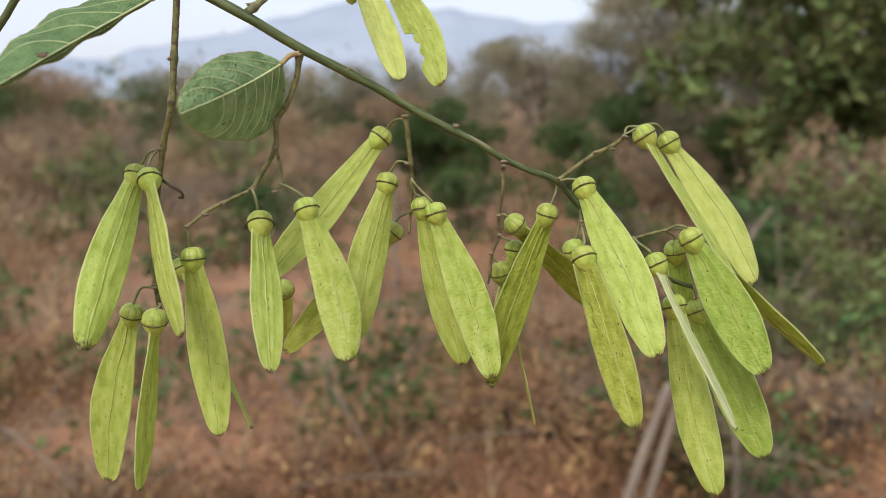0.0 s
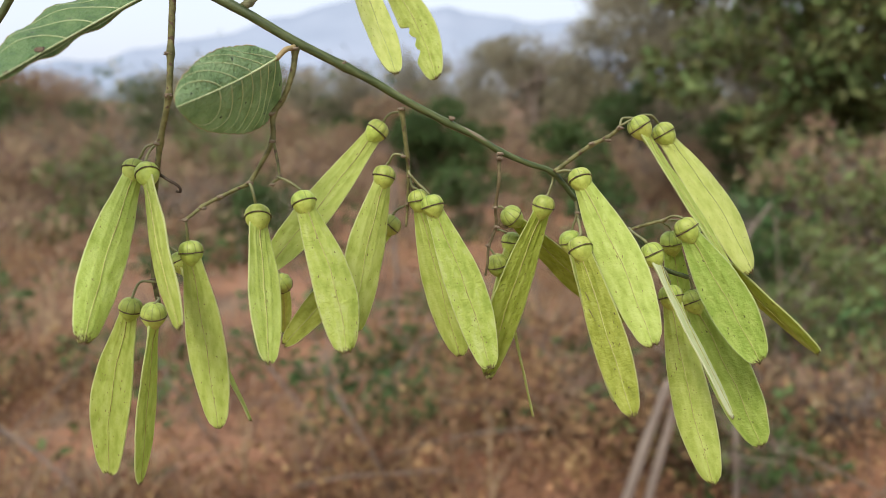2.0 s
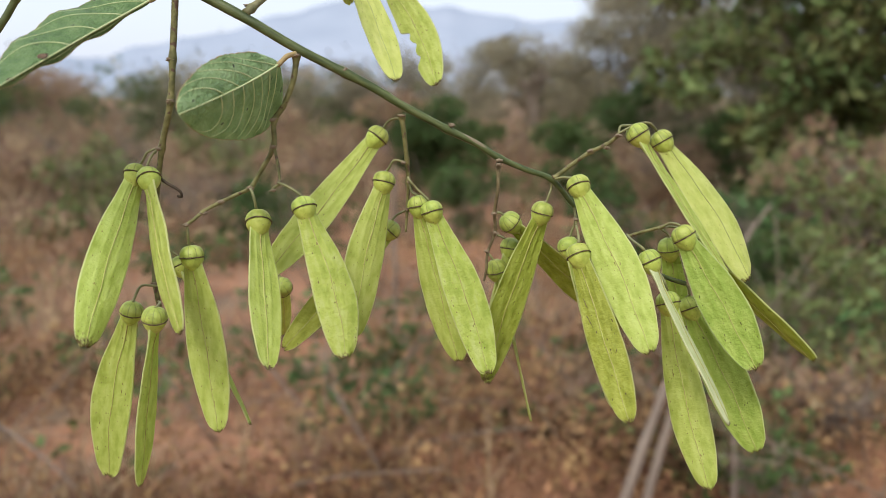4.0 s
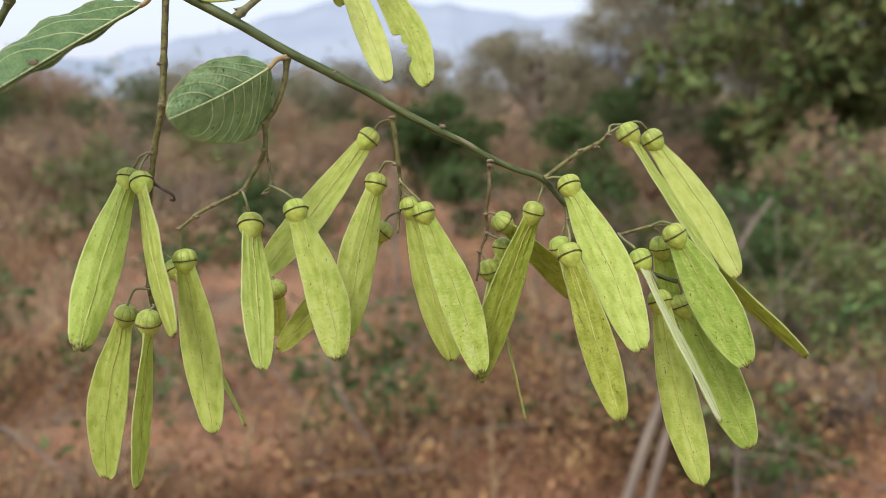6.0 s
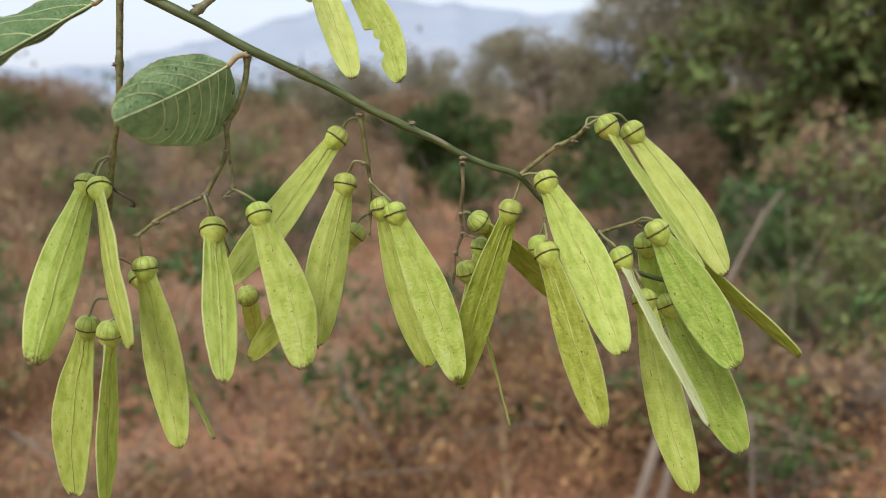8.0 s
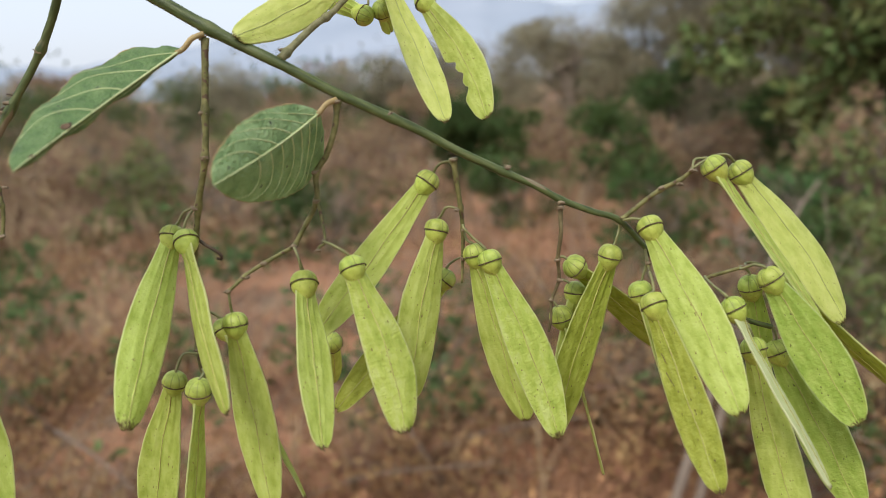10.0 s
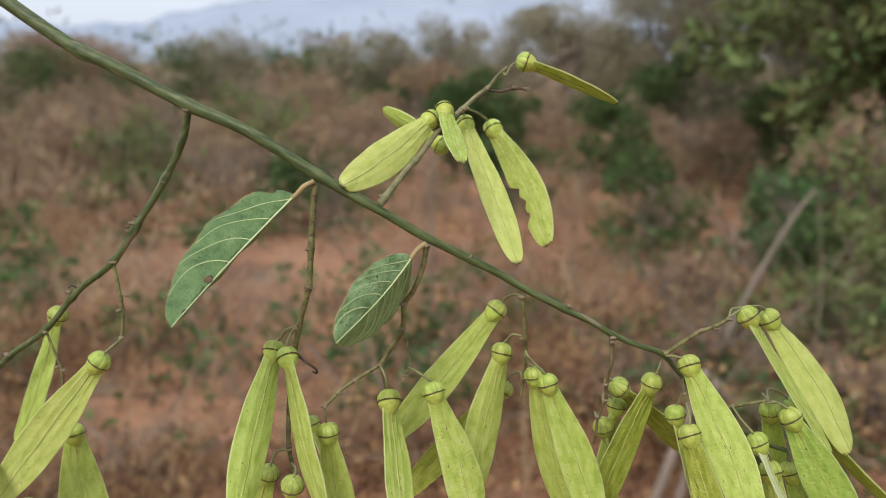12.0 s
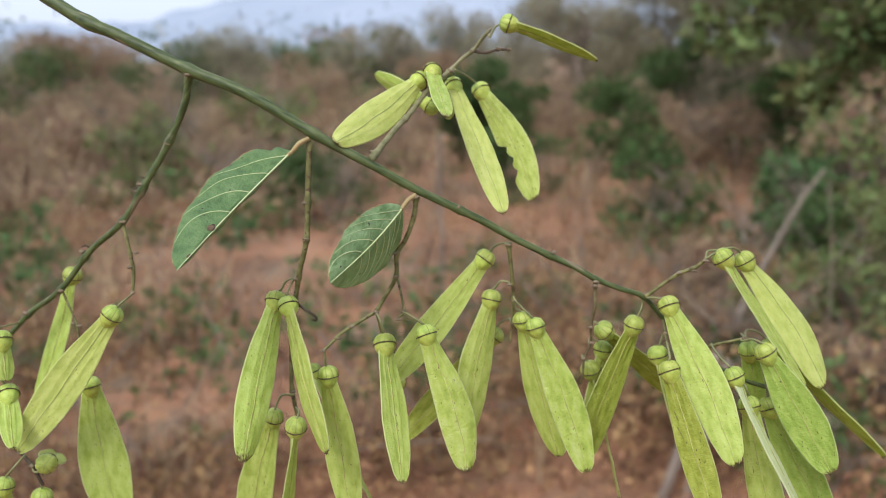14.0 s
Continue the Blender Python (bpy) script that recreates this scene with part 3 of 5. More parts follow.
twig("twig", [(0.0302, 0.2115, 1.4791), (0.0352, 0.2115, 1.4830), (0.0395, 0.2115, 1.4859), (0.0436, 0.2105, 1.4879), (0.0465, 0.2095, 1.4906)],
     0.00060, 0.00048, "grey-green side twig reaching out from the stem",
     [(0.0394, 0.2110, 1.4862), (0.0434, 0.2102, 1.4871), (0.0462, 0.2090, 1.4903)])
twig("twig", [(0.0460, 0.2170, 1.4599), (0.0512, 0.2135, 1.4633), (0.0559, 0.2120, 1.4651), (0.0595, 0.2115, 1.4661)],
     0.00050, 0.00040, "thin grey-green twig",
     [(0.0592, 0.2110, 1.4662)])
twig("twig", [(0.0364, 0.2165, 1.4714), (0.0362, 0.2120, 1.4687), (0.0356, 0.2065, 1.4670)],
     0.00040, 0.00030, "short fruit twig",
     [(0.0358, 0.2095, 1.4685)])
twig("twig", [(-0.0989, 0.2125, 1.5463), (-0.1017, 0.2145, 1.5372), (-0.1084, 0.2155, 1.5252), (-0.1157, 0.2145, 1.5143), (-0.1238, 0.2140, 1.5028), (-0.1361, 0.2170, 1.4934), (-0.1482, 0.2190, 1.4806), (-0.1590, 0.2190, 1.4731), (-0.1693, 0.2190, 1.4634), (-0.1750, 0.2150, 1.4566)],
     0.00105, 0.00075, "long grey-green side twig curving down from the stem",
     [(-0.0989, 0.2120, 1.5458), (-0.1079, 0.2150, 1.5256), (-0.1185, 0.2138, 1.5118), (-0.1171, 0.2138, 1.5141), (-0.1234, 0.2132, 1.5030), (-0.1391, 0.2175, 1.4929), (-0.1478, 0.2182, 1.4805), (-0.1601, 0.2185, 1.4732)])
twig("twig", [(-0.1148, 0.2145, 1.5155), (-0.1157, 0.2140, 1.5158), (-0.1171, 0.2140, 1.5162)], 0.00025, 0.00012, "dry forked bract on the side twig")
twig("twig", [(-0.1160, 0.2142, 1.5138), (-0.1170, 0.2138, 1.5135), (-0.1189, 0.2138, 1.5126), (-0.1202, 0.2138, 1.5132)], 0.00030, 0.00014, "dry forked bract on the side twig")
twig("twig", [(-0.1180, 0.2138, 1.5130), (-0.1189, 0.2138, 1.5126), (-0.1200, 0.2138, 1.5116)], 0.00025, 0.00015, "dry forked bract on the side twig")
twig("twig", [(-0.1355, 0.2170, 1.4938), (-0.1375, 0.2168, 1.4950), (-0.1389, 0.2168, 1.4944)], 0.00030, 0.00015, "dry forked bract on the side twig")
twig("twig", [(-0.1238, 0.2140, 1.5028), (-0.1220, 0.2125, 1.4944), (-0.1211, 0.2115, 1.4878), (-0.1217, 0.2105, 1.4815)],
     0.00055, 0.00045, "thin jointed twig",
     [(-0.1198, 0.2118, 1.4938), (-0.1219, 0.2110, 1.4896), (-0.1214, 0.2100, 1.4820)])
twig("twig", [(-0.1478, 0.2190, 1.4802), (-0.1449, 0.2170, 1.4749), (-0.1427, 0.2155, 1.4700), (-0.1421, 0.2145, 1.4649)],
     0.00040, 0.00030, "thin withered twig",
     [(-0.1437, 0.2155, 1.4707), (-0.1416, 0.2150, 1.4700)])
twig("twig", [(-0.1750, 0.2150, 1.4566), (-0.1703, 0.2100, 1.4439), (-0.1644, 0.2060, 1.4381), (-0.1583, 0.2020, 1.4341), (-0.1539, 0.2000, 1.4302), (-0.1516, 0.2000, 1.4241)],
     0.00070, 0.00050, "dark side twig below the fruit cluster",
     [(-0.1581, 0.2012, 1.4345), (-0.1537, 0.1992, 1.4310)])
twig("twig", [(-0.0480, 0.2080, 1.5207), (-0.0419, 0.2190, 1.5283), (-0.0385, 0.2265, 1.5318), (-0.0329, 0.2360, 1.5388), (-0.0265, 0.2440, 1.5441), (-0.0226, 0.2450, 1.5478), (-0.0195, 0.2450, 1.5499), (-0.0163, 0.2430, 1.5536), (-0.0138, 0.2410, 1.5562)],
     0.00090, 0.00050, "grey side twig rising above the stem",
     [(-0.0479, 0.2105, 1.5228), (-0.0397, 0.2245, 1.5312), (-0.0264, 0.2430, 1.5439), (-0.0195, 0.2445, 1.5498)])
twig("twig", [(-0.0195, 0.2450, 1.5498), (-0.0155, 0.2440, 1.5492), (-0.0113, 0.2430, 1.5501), (-0.0080, 0.2430, 1.5499)],
     0.00050, 0.00042, "dry brown twig stub",
     [(-0.0114, 0.2425, 1.5503), (-0.0082, 0.2425, 1.5499)])
leaf((-0.0389, 0.2023, 1.5082), (-0.0532, 0.1670, 1.4967), (-0.0503, 0.1820, 1.5088), (-0.0462, 0.2022, 1.4908), (-0.0357, 0.2065, 1.5107), "green leaf with pale veins, underside showing", "rounded")
leaf((-0.0693, 0.2045, 1.5238), (-0.0880, 0.1616, 1.5014), (-0.0883, 0.1895, 1.5178), (-0.0802, 0.1845, 1.5100), (-0.0649, 0.2065, 1.5271), "folded green leaf with brown spots and a chewed edge", "long")
winged_fruit((-0.0769, 0.2050, 1.4811), (-0.0814, 0.1785, 1.4438), 0.0102, 36,
             [(-0.0709, 0.2060, 1.4874), (-0.0736, 0.2050, 1.4866), (-0.0751, 0.2050, 1.4843)],
             "broad yellow-green winged fruit with a browned tip", browned=True, sway=-0.015)
winged_fruit((-0.0727, 0.2018, 1.4805), (-0.0594, 0.1753, 1.4479), 0.0090, -40,
             [(-0.0709, 0.2060, 1.4876), (-0.0721, 0.2029, 1.4856), (-0.0729, 0.2018, 1.4831)],
             "narrow yellow-green winged fruit turned half edge-on", sway=-0.014)
winged_fruit((-0.0790, 0.2008, 1.4463), (-0.0914, 0.2059, 1.3975), 0.0115, -8,
             [(-0.0733, 0.2030, 1.4523), (-0.0766, 0.2019, 1.4525), (-0.0782, 0.2008, 1.4493)],
             "yellow-green winged fruit hanging low on the twig", sway=-0.035)
winged_fruit((-0.0710, 0.1946, 1.4463), (-0.0793, 0.2016, 1.3972), 0.0090, 82,
             [(-0.0710, 0.1990, 1.4488), (-0.0705, 0.1946, 1.4487)],
             "yellow-green winged fruit seen on its edge", sway=-0.007)
winged_fruit((-0.0610, 0.1951, 1.4619), (-0.0552, 0.1902, 1.4181), 0.0100, -8,
             [(-0.0614, 0.1940, 1.4697), (-0.0613, 0.1941, 1.4672), (-0.0615, 0.1951, 1.4648)],
             "yellow-green winged fruit with a speckled wing", sway=0.003)
winged_fruit((-0.0693, 0.2120, 1.4560), (-0.0499, 0.1978, 1.4163), 0.0062, 100,
             [(-0.0731, 0.2100, 1.4612), (-0.0716, 0.2120, 1.4596), (-0.0702, 0.2120, 1.4586)],
             "thin winged fruit seen on its edge behind others")
winged_fruit((-0.0450, 0.1986, 1.4700), (-0.0389, 0.1753, 1.4394), 0.0085, 48,
             [(-0.0479, 0.2040, 1.4772), (-0.0466, 0.1995, 1.4774), (-0.0456, 0.1978, 1.4758), (-0.0454, 0.1986, 1.4729)],
             "yellow-green winged fruit with narrow wing below its nut", sway=0.005)
winged_fruit((-0.0330, 0.1953, 1.4739), (-0.0219, 0.1804, 1.4401), 0.0100, 18,
             [(-0.0391, 0.1970, 1.4795), (-0.0357, 0.1951, 1.4782), (-0.0337, 0.1953, 1.4766)],
             "broad pale yellow-green winged fruit with a wrinkled wing", worn=True, sway=0.041)
winged_fruit((-0.0162, 0.2161, 1.4900), (-0.0462, 0.2070, 1.4538), 0.0092, -8,
             [(-0.0103, 0.2156, 1.4945), (-0.0125, 0.2154, 1.4943), (-0.0140, 0.2161, 1.4931)],
             "long yellow-green winged fruit slanting down behind others", sway=0.011)
winged_fruit((-0.0146, 0.2142, 1.4783), (-0.0222, 0.2020, 1.4386), 0.0105, 24,
             [(-0.0094, 0.2126, 1.4834), (-0.0118, 0.2129, 1.4837), (-0.0133, 0.2142, 1.4816)],
             "yellow-green winged fruit with brown flecks along its rib", sway=-0.024)
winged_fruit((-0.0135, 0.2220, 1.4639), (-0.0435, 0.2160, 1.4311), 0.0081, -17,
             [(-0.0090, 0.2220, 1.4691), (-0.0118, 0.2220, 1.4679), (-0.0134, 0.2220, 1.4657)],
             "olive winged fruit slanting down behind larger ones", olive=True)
winged_fruit((-0.0453, 0.2260, 1.4465), (-0.0520, 0.2620, 1.4210), 0.0058, 51,
             [(-0.0475, 0.2260, 1.4534), (-0.0464, 0.2260, 1.4505), (-0.0455, 0.2260, 1.4491)],
             "winged fruit seen from its nut end")
winged_fruit((-0.0055, 0.2123, 1.4721), (0.0047, 0.2059, 1.4306), 0.0112, -28,
             [(-0.0080, 0.2123, 1.4779), (-0.0072, 0.2123, 1.4754), (-0.0060, 0.2123, 1.4747)],
             "yellow-green winged fruit tucked behind its neighbour")
winged_fruit((-0.0020, 0.2096, 1.4710), (0.0126, 0.1996, 1.4294), 0.0102, 8,
             [(-0.0077, 0.2096, 1.4788), (-0.0058, 0.2101, 1.4765), (-0.0032, 0.2096, 1.4741)],
             "broad pale yellow-green winged fruit with wrinkled wing", worn=True, sway=0.023)
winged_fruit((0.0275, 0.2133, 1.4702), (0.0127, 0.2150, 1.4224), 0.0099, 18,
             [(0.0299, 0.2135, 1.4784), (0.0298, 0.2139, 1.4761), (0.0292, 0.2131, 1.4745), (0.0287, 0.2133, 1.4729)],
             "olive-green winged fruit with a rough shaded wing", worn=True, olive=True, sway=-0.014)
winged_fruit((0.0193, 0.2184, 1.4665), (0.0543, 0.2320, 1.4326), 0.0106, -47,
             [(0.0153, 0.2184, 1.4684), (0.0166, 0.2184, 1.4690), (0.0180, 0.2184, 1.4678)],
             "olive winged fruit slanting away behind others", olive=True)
winged_fruit((0.0202, 0.2240, 1.4586), (0.0133, 0.2180, 1.4204), 0.0085, 40,
             [(0.0160, 0.2240, 1.4618), (0.0179, 0.2240, 1.4612), (0.0192, 0.2240, 1.4602)],
             "winged fruit mostly hidden behind its neighbour")
winged_fruit((0.0160, 0.2215, 1.4527), (0.0283, 0.2280, 1.4051), 0.0062, 84,
             [(0.0134, 0.2215, 1.4572), (0.0144, 0.2215, 1.4562), (0.0150, 0.2215, 1.4553)],
             "small winged fruit with a wing seen on its edge")
winged_fruit((0.0360, 0.2081, 1.4777), (0.0503, 0.1842, 1.4400), 0.0112, -12,
             [(0.0304, 0.2110, 1.4789), (0.0321, 0.2091, 1.4795), (0.0338, 0.2081, 1.4795)],
             "broad yellow-green winged fruit with a clean wing", sway=0.022)
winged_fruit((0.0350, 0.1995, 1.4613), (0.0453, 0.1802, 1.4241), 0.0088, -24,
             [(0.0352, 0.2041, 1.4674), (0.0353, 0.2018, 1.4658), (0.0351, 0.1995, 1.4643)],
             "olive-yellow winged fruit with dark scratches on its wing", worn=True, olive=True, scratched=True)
winged_fruit((0.0348, 0.2140, 1.4605), (0.0478, 0.2080, 1.4167), 0.0066, 51,
             [(0.0363, 0.2140, 1.4666), (0.0357, 0.2140, 1.4648), (0.0352, 0.2140, 1.4632)],
             "winged fruit hanging behind a larger one")
winged_fruit((0.0516, 0.2116, 1.4907), (0.0740, 0.2020, 1.4548), 0.0080, 58,
             [(0.0462, 0.2094, 1.4906), (0.0469, 0.2105, 1.4925), (0.0489, 0.2116, 1.4927)],
             "winged fruit seen nearly on its edge")
winged_fruit((0.0589, 0.2154, 1.4888), (0.0812, 0.2069, 1.4528), 0.0104, 22,
             [(0.0465, 0.2096, 1.4909), (0.0495, 0.2108, 1.4923), (0.0526, 0.2110, 1.4934), (0.0551, 0.2122, 1.4931), (0.0577, 0.2154, 1.4910)],
             "broad pale yellow-green winged fruit on a curled stalk", light=True, sway=0.038)
winged_fruit((0.0527, 0.1986, 1.4598), (0.0715, 0.1873, 1.4205), 0.0063, 63,
             [(0.0501, 0.2123, 1.4638), (0.0499, 0.2044, 1.4636), (0.0509, 0.1986, 1.4629)],
             "winged fruit with a pale wing seen on its edge", pale=True)
winged_fruit((0.0622, 0.2023, 1.4654), (0.0793, 0.1928, 1.4331), 0.0115, -19,
             [(0.0581, 0.2091, 1.4662), (0.0596, 0.2057, 1.4679), (0.0609, 0.2023, 1.4681)],
             "fresh green winged fruit with a rough wing", green=True, worn=True, sway=0.008)
winged_fruit((0.0643, 0.2220, 1.4587), (0.0695, 0.2240, 1.4341), 0.0071, 4,
             [(0.0617, 0.2220, 1.4638), (0.0633, 0.2220, 1.4628), (0.0641, 0.2220, 1.4616)],
             "green winged fruit half hidden behind another", green=True)
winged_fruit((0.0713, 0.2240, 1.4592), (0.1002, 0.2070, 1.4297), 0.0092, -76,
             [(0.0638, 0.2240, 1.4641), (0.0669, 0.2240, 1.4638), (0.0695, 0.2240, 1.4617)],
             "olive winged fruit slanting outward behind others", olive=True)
winged_fruit((0.0608, 0.2085, 1.4465), (0.0693, 0.1922, 1.4007), 0.0100, -26,
             [(0.0597, 0.2125, 1.4528), (0.0597, 0.2085, 1.4519), (0.0606, 0.2085, 1.4495)],
             "long yellow-green winged fruit hanging lowest on the branch", sway=-0.018)
winged_fruit((0.0685, 0.2140, 1.4438), (0.0845, 0.2012, 1.4069), 0.0119, -20,
             [(0.0666, 0.2140, 1.4504), (0.0677, 0.2140, 1.4490), (0.0683, 0.2140, 1.4470)],
             "yellow-green winged fruit with broad wing hanging low", green=True, sway=0.015)
winged_fruit((-0.0260, 0.2501, 1.5392), (-0.0110, 0.2117, 1.5039), 0.0084, 27,
             [(-0.0274, 0.2460, 1.5439), (-0.0269, 0.2471, 1.5435), (-0.0263, 0.2501, 1.5420)],
             "pale yellow-green winged fruit on the upper twig", light=True, sway=0.009)
winged_fruit((-0.0172, 0.2638, 1.5369), (-0.0004, 0.2381, 1.5034), 0.0106, -20,
             [(-0.0247, 0.2440, 1.5439), (-0.0219, 0.2529, 1.5422), (-0.0189, 0.2638, 1.5395)],
             "winged fruit with a bite eaten from its wing", bite=(0.46, 0.80, 0.62), sway=0.043)
winged_fruit((-0.0357, 0.2360, 1.5414), (-0.0574, 0.2062, 1.5258), 0.0105, -2,
             [(-0.0346, 0.2420, 1.5375), (-0.0368, 0.2390, 1.5425), (-0.0365, 0.2380, 1.5437)],
             "pale yellow-green winged fruit pointing outward over the stem", light=True, sway=0.025)
winged_fruit((-0.0330, 0.2480, 1.5326), (-0.0523, 0.2560, 1.5430), 0.0067, 38,
             [(-0.0314, 0.2480, 1.5382), (-0.0318, 0.2480, 1.5356), (-0.0322, 0.2480, 1.5343)],
             "small winged fruit pointing away behind the upper twig")
winged_fruit((-0.0319, 0.2380, 1.5438), (-0.0262, 0.2021, 1.5327), 0.0059, 38,
             [(-0.0301, 0.2440, 1.5412), (-0.0311, 0.2410, 1.5440), (-0.0316, 0.2380, 1.5457)],
             "winged fruit with a wing pointing towards the viewer", worn=True, browned=True)
winged_fruit((-0.0087, 0.2411, 1.5578), (0.0185, 0.2396, 1.5465), 0.0064, -68,
             [(-0.0141, 0.2410, 1.5539), (-0.0125, 0.2410, 1.5567), (-0.0103, 0.2411, 1.5579)],
             "olive winged fruit at the end of the upper twig", olive=True)
winged_fruit((-0.0283, 0.2500, 1.5341), (-0.0268, 0.2580, 1.5284), 0.0051, 37,
             [(-0.0289, 0.2500, 1.5406), (-0.0279, 0.2500, 1.5381), (-0.0279, 0.2500, 1.5359)],
             "small winged fruit hidden in the upper cluster")
winged_fruit((-0.1465, 0.2241, 1.4840), (-0.1644, 0.2240, 1.4421), 0.0090, -25,
             [(-0.1369, 0.2180, 1.4931), (-0.1421, 0.2240, 1.4894), (-0.1446, 0.2241, 1.4870)],
             "yellow-green winged fruit behind the side twig", sway=0.029)
winged_fruit((-0.1256, 0.2045, 1.4770), (-0.1552, 0.1960, 1.4377), 0.0112, 10,
             [(-0.1217, 0.2106, 1.4815), (-0.1219, 0.2065, 1.4812), (-0.1233, 0.2045, 1.4800)],
             "broad pale yellow-green winged fruit slanting outward", light=True)
winged_fruit((-0.1402, 0.2140, 1.4511), (-0.1318, 0.2060, 1.4064), 0.0142, 28,
             [(-0.1418, 0.2140, 1.4651), (-0.1404, 0.2140, 1.4606), (-0.1401, 0.2140, 1.4551)],
             "broad yellow-green winged fruit with a speckled wing", sway=-0.025)
winged_fruit((-0.1580, 0.2000, 1.4543), (-0.1500, 0.1860, 1.4438), 0.0061, 53,
             [(-0.1634, 0.2000, 1.4610), (-0.1610, 0.2000, 1.4601), (-0.1592, 0.2000, 1.4578)],
             "winged fruit hanging from the side twig")
winged_fruit((-0.1484, 0.1980, 1.4324), (-0.1604, 0.2240, 1.4217), 0.0084, 31,
             [(-0.1541, 0.2000, 1.4313), (-0.1525, 0.1980, 1.4299), (-0.1495, 0.1960, 1.4310)],
             "winged fruit with its nut turned to the viewer")
winged_fruit((-0.1608, 0.2050, 1.4694), (-0.1568, 0.1980, 1.4590), 0.0060, 63,
             [(-0.1648, 0.2050, 1.4721), (-0.1633, 0.2050, 1.4712), (-0.1620, 0.2050, 1.4705)],
             "pale winged fruit at the edge of the cluster")
winged_fruit((-0.1610, 0.1960, 1.4265), (-0.1631, 0.1920, 1.4097), 0.0080, 54,
             [(-0.1561, 0.2000, 1.4339), (-0.1567, 0.1960, 1.4328), (-0.1595, 0.1960, 1.4299)],
             "winged fruit low on the dark side twig")
winged_fruit((-0.1524, 0.2000, 1.4204), (-0.1547, 0.1960, 1.3975), 0.0088, 47,
             [(-0.1527, 0.2000, 1.4265), (-0.1522, 0.2000, 1.4251), (-0.1520, 0.2000, 1.4236)],
             "winged fruit at the end of the side twig")
cane = [(-0.205, 0.2355, 1.6095), (-0.32, 0.25, 1.655), (-0.60, 0.27, 1.52), (-0.85, 0.262, 0.95), (-0.93, 0.252, 0.4), (-0.95, 0.25, -0.03)]
part("lower_stem", tube(bmesh.new(), [q - ROOT for q in spline(cane, 10)], 0.0019, 0.008, 12, 0.15), STEM, branch, "arching woody stem rising from the ground")


# ---- ground and distance ----
def ground_height(x, y):
    d = math.hypot(x, y)
    h = 0.10 * noise.noise(Vector((x * 0.35, y * 0.35, 0))) + 0.05 * noise.noise(Vector((x * 1.1, y * 1.1, 5)))
    return h * min(1, d / 2.0) * (1 if d < 60 else 0.3)


def build_ground():
    radii = [0.0] + [0.6 * 1.085 ** k for k in range(110)]
    radii = [r for r in radii if r < 4300] + [4300]
    n = 144
    verts, faces = [(0, 0, ground_height(0, 0))], []
    for r in radii[1:]:
        for k in range(n):
            a = 2 * math.pi * k / n
            x, y = r * math.cos(a), r * math.sin(a)
            verts.append((x, y, ground_height(x, y)))
    for k in range(n):
        faces.append((0, 1 + k, 1 + (k + 1) % n))
    for i in range(len(radii) - 2):
        b, c = 1 + i * n, 1 + (i + 1) * n
        for k in range(n):
            faces.append((b + k, c + k, c + (k + 1) % n, b + (k + 1) % n))
    ob = solid("ground", verts, faces, SOIL, smooth=True)
    return tagged(ob, "red-brown dry soil ground strewn with dead leaves", "ground", kind="structure")


build_ground()


def build_hill(name, dist, profile, rough, label):
    """A long far ridge: its skyline, as rises over the distance by bearing, falling away to both sides."""
    verts, faces = [], []
    bearings = [-1.1 + 2.2 * k / 220 for k in range(221)]
    xs, ys = [p[0] for p in profile], [p[1] for p in profile]
    rows = [(0.62, 0.0), (0.72, 0.22), (0.82, 0.5), (0.92, 0.82), (1.0, 1.0), (1.12, 0.7), (1.25, -0.02)]
    for a in bearings:
        h = float(np.interp(a, xs, ys)) + rough * noise.fractal(Vector((a * 22, dist, 0)), 1.0, 2.0, 5)
        for k, f in rows:
            r = dist * k
            bump = 1 + 0.10 * noise.noise(Vector((a * 14, k * 7, 1)))
            verts.append((r * math.sin(a), r * math.cos(a), 1.5 + dist * h * f * (bump if f < 1 else 1) if f > 0 else -3))
    m = len(rows)
    for i in range(len(bearings) - 1):
        for j in range(m - 1):
            faces.append((i * m + j, (i + 1) * m + j, (i + 1) * m + j + 1, i * m + j + 1))
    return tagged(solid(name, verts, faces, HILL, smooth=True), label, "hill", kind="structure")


# no real haze lies between; the hill's own colour carries it
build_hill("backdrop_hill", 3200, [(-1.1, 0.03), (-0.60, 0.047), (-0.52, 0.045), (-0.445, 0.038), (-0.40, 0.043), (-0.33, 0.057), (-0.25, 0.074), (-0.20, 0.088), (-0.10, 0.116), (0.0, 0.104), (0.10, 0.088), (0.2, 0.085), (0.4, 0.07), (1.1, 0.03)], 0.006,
           "wooded hill with blue-grey haze painted into its colour")


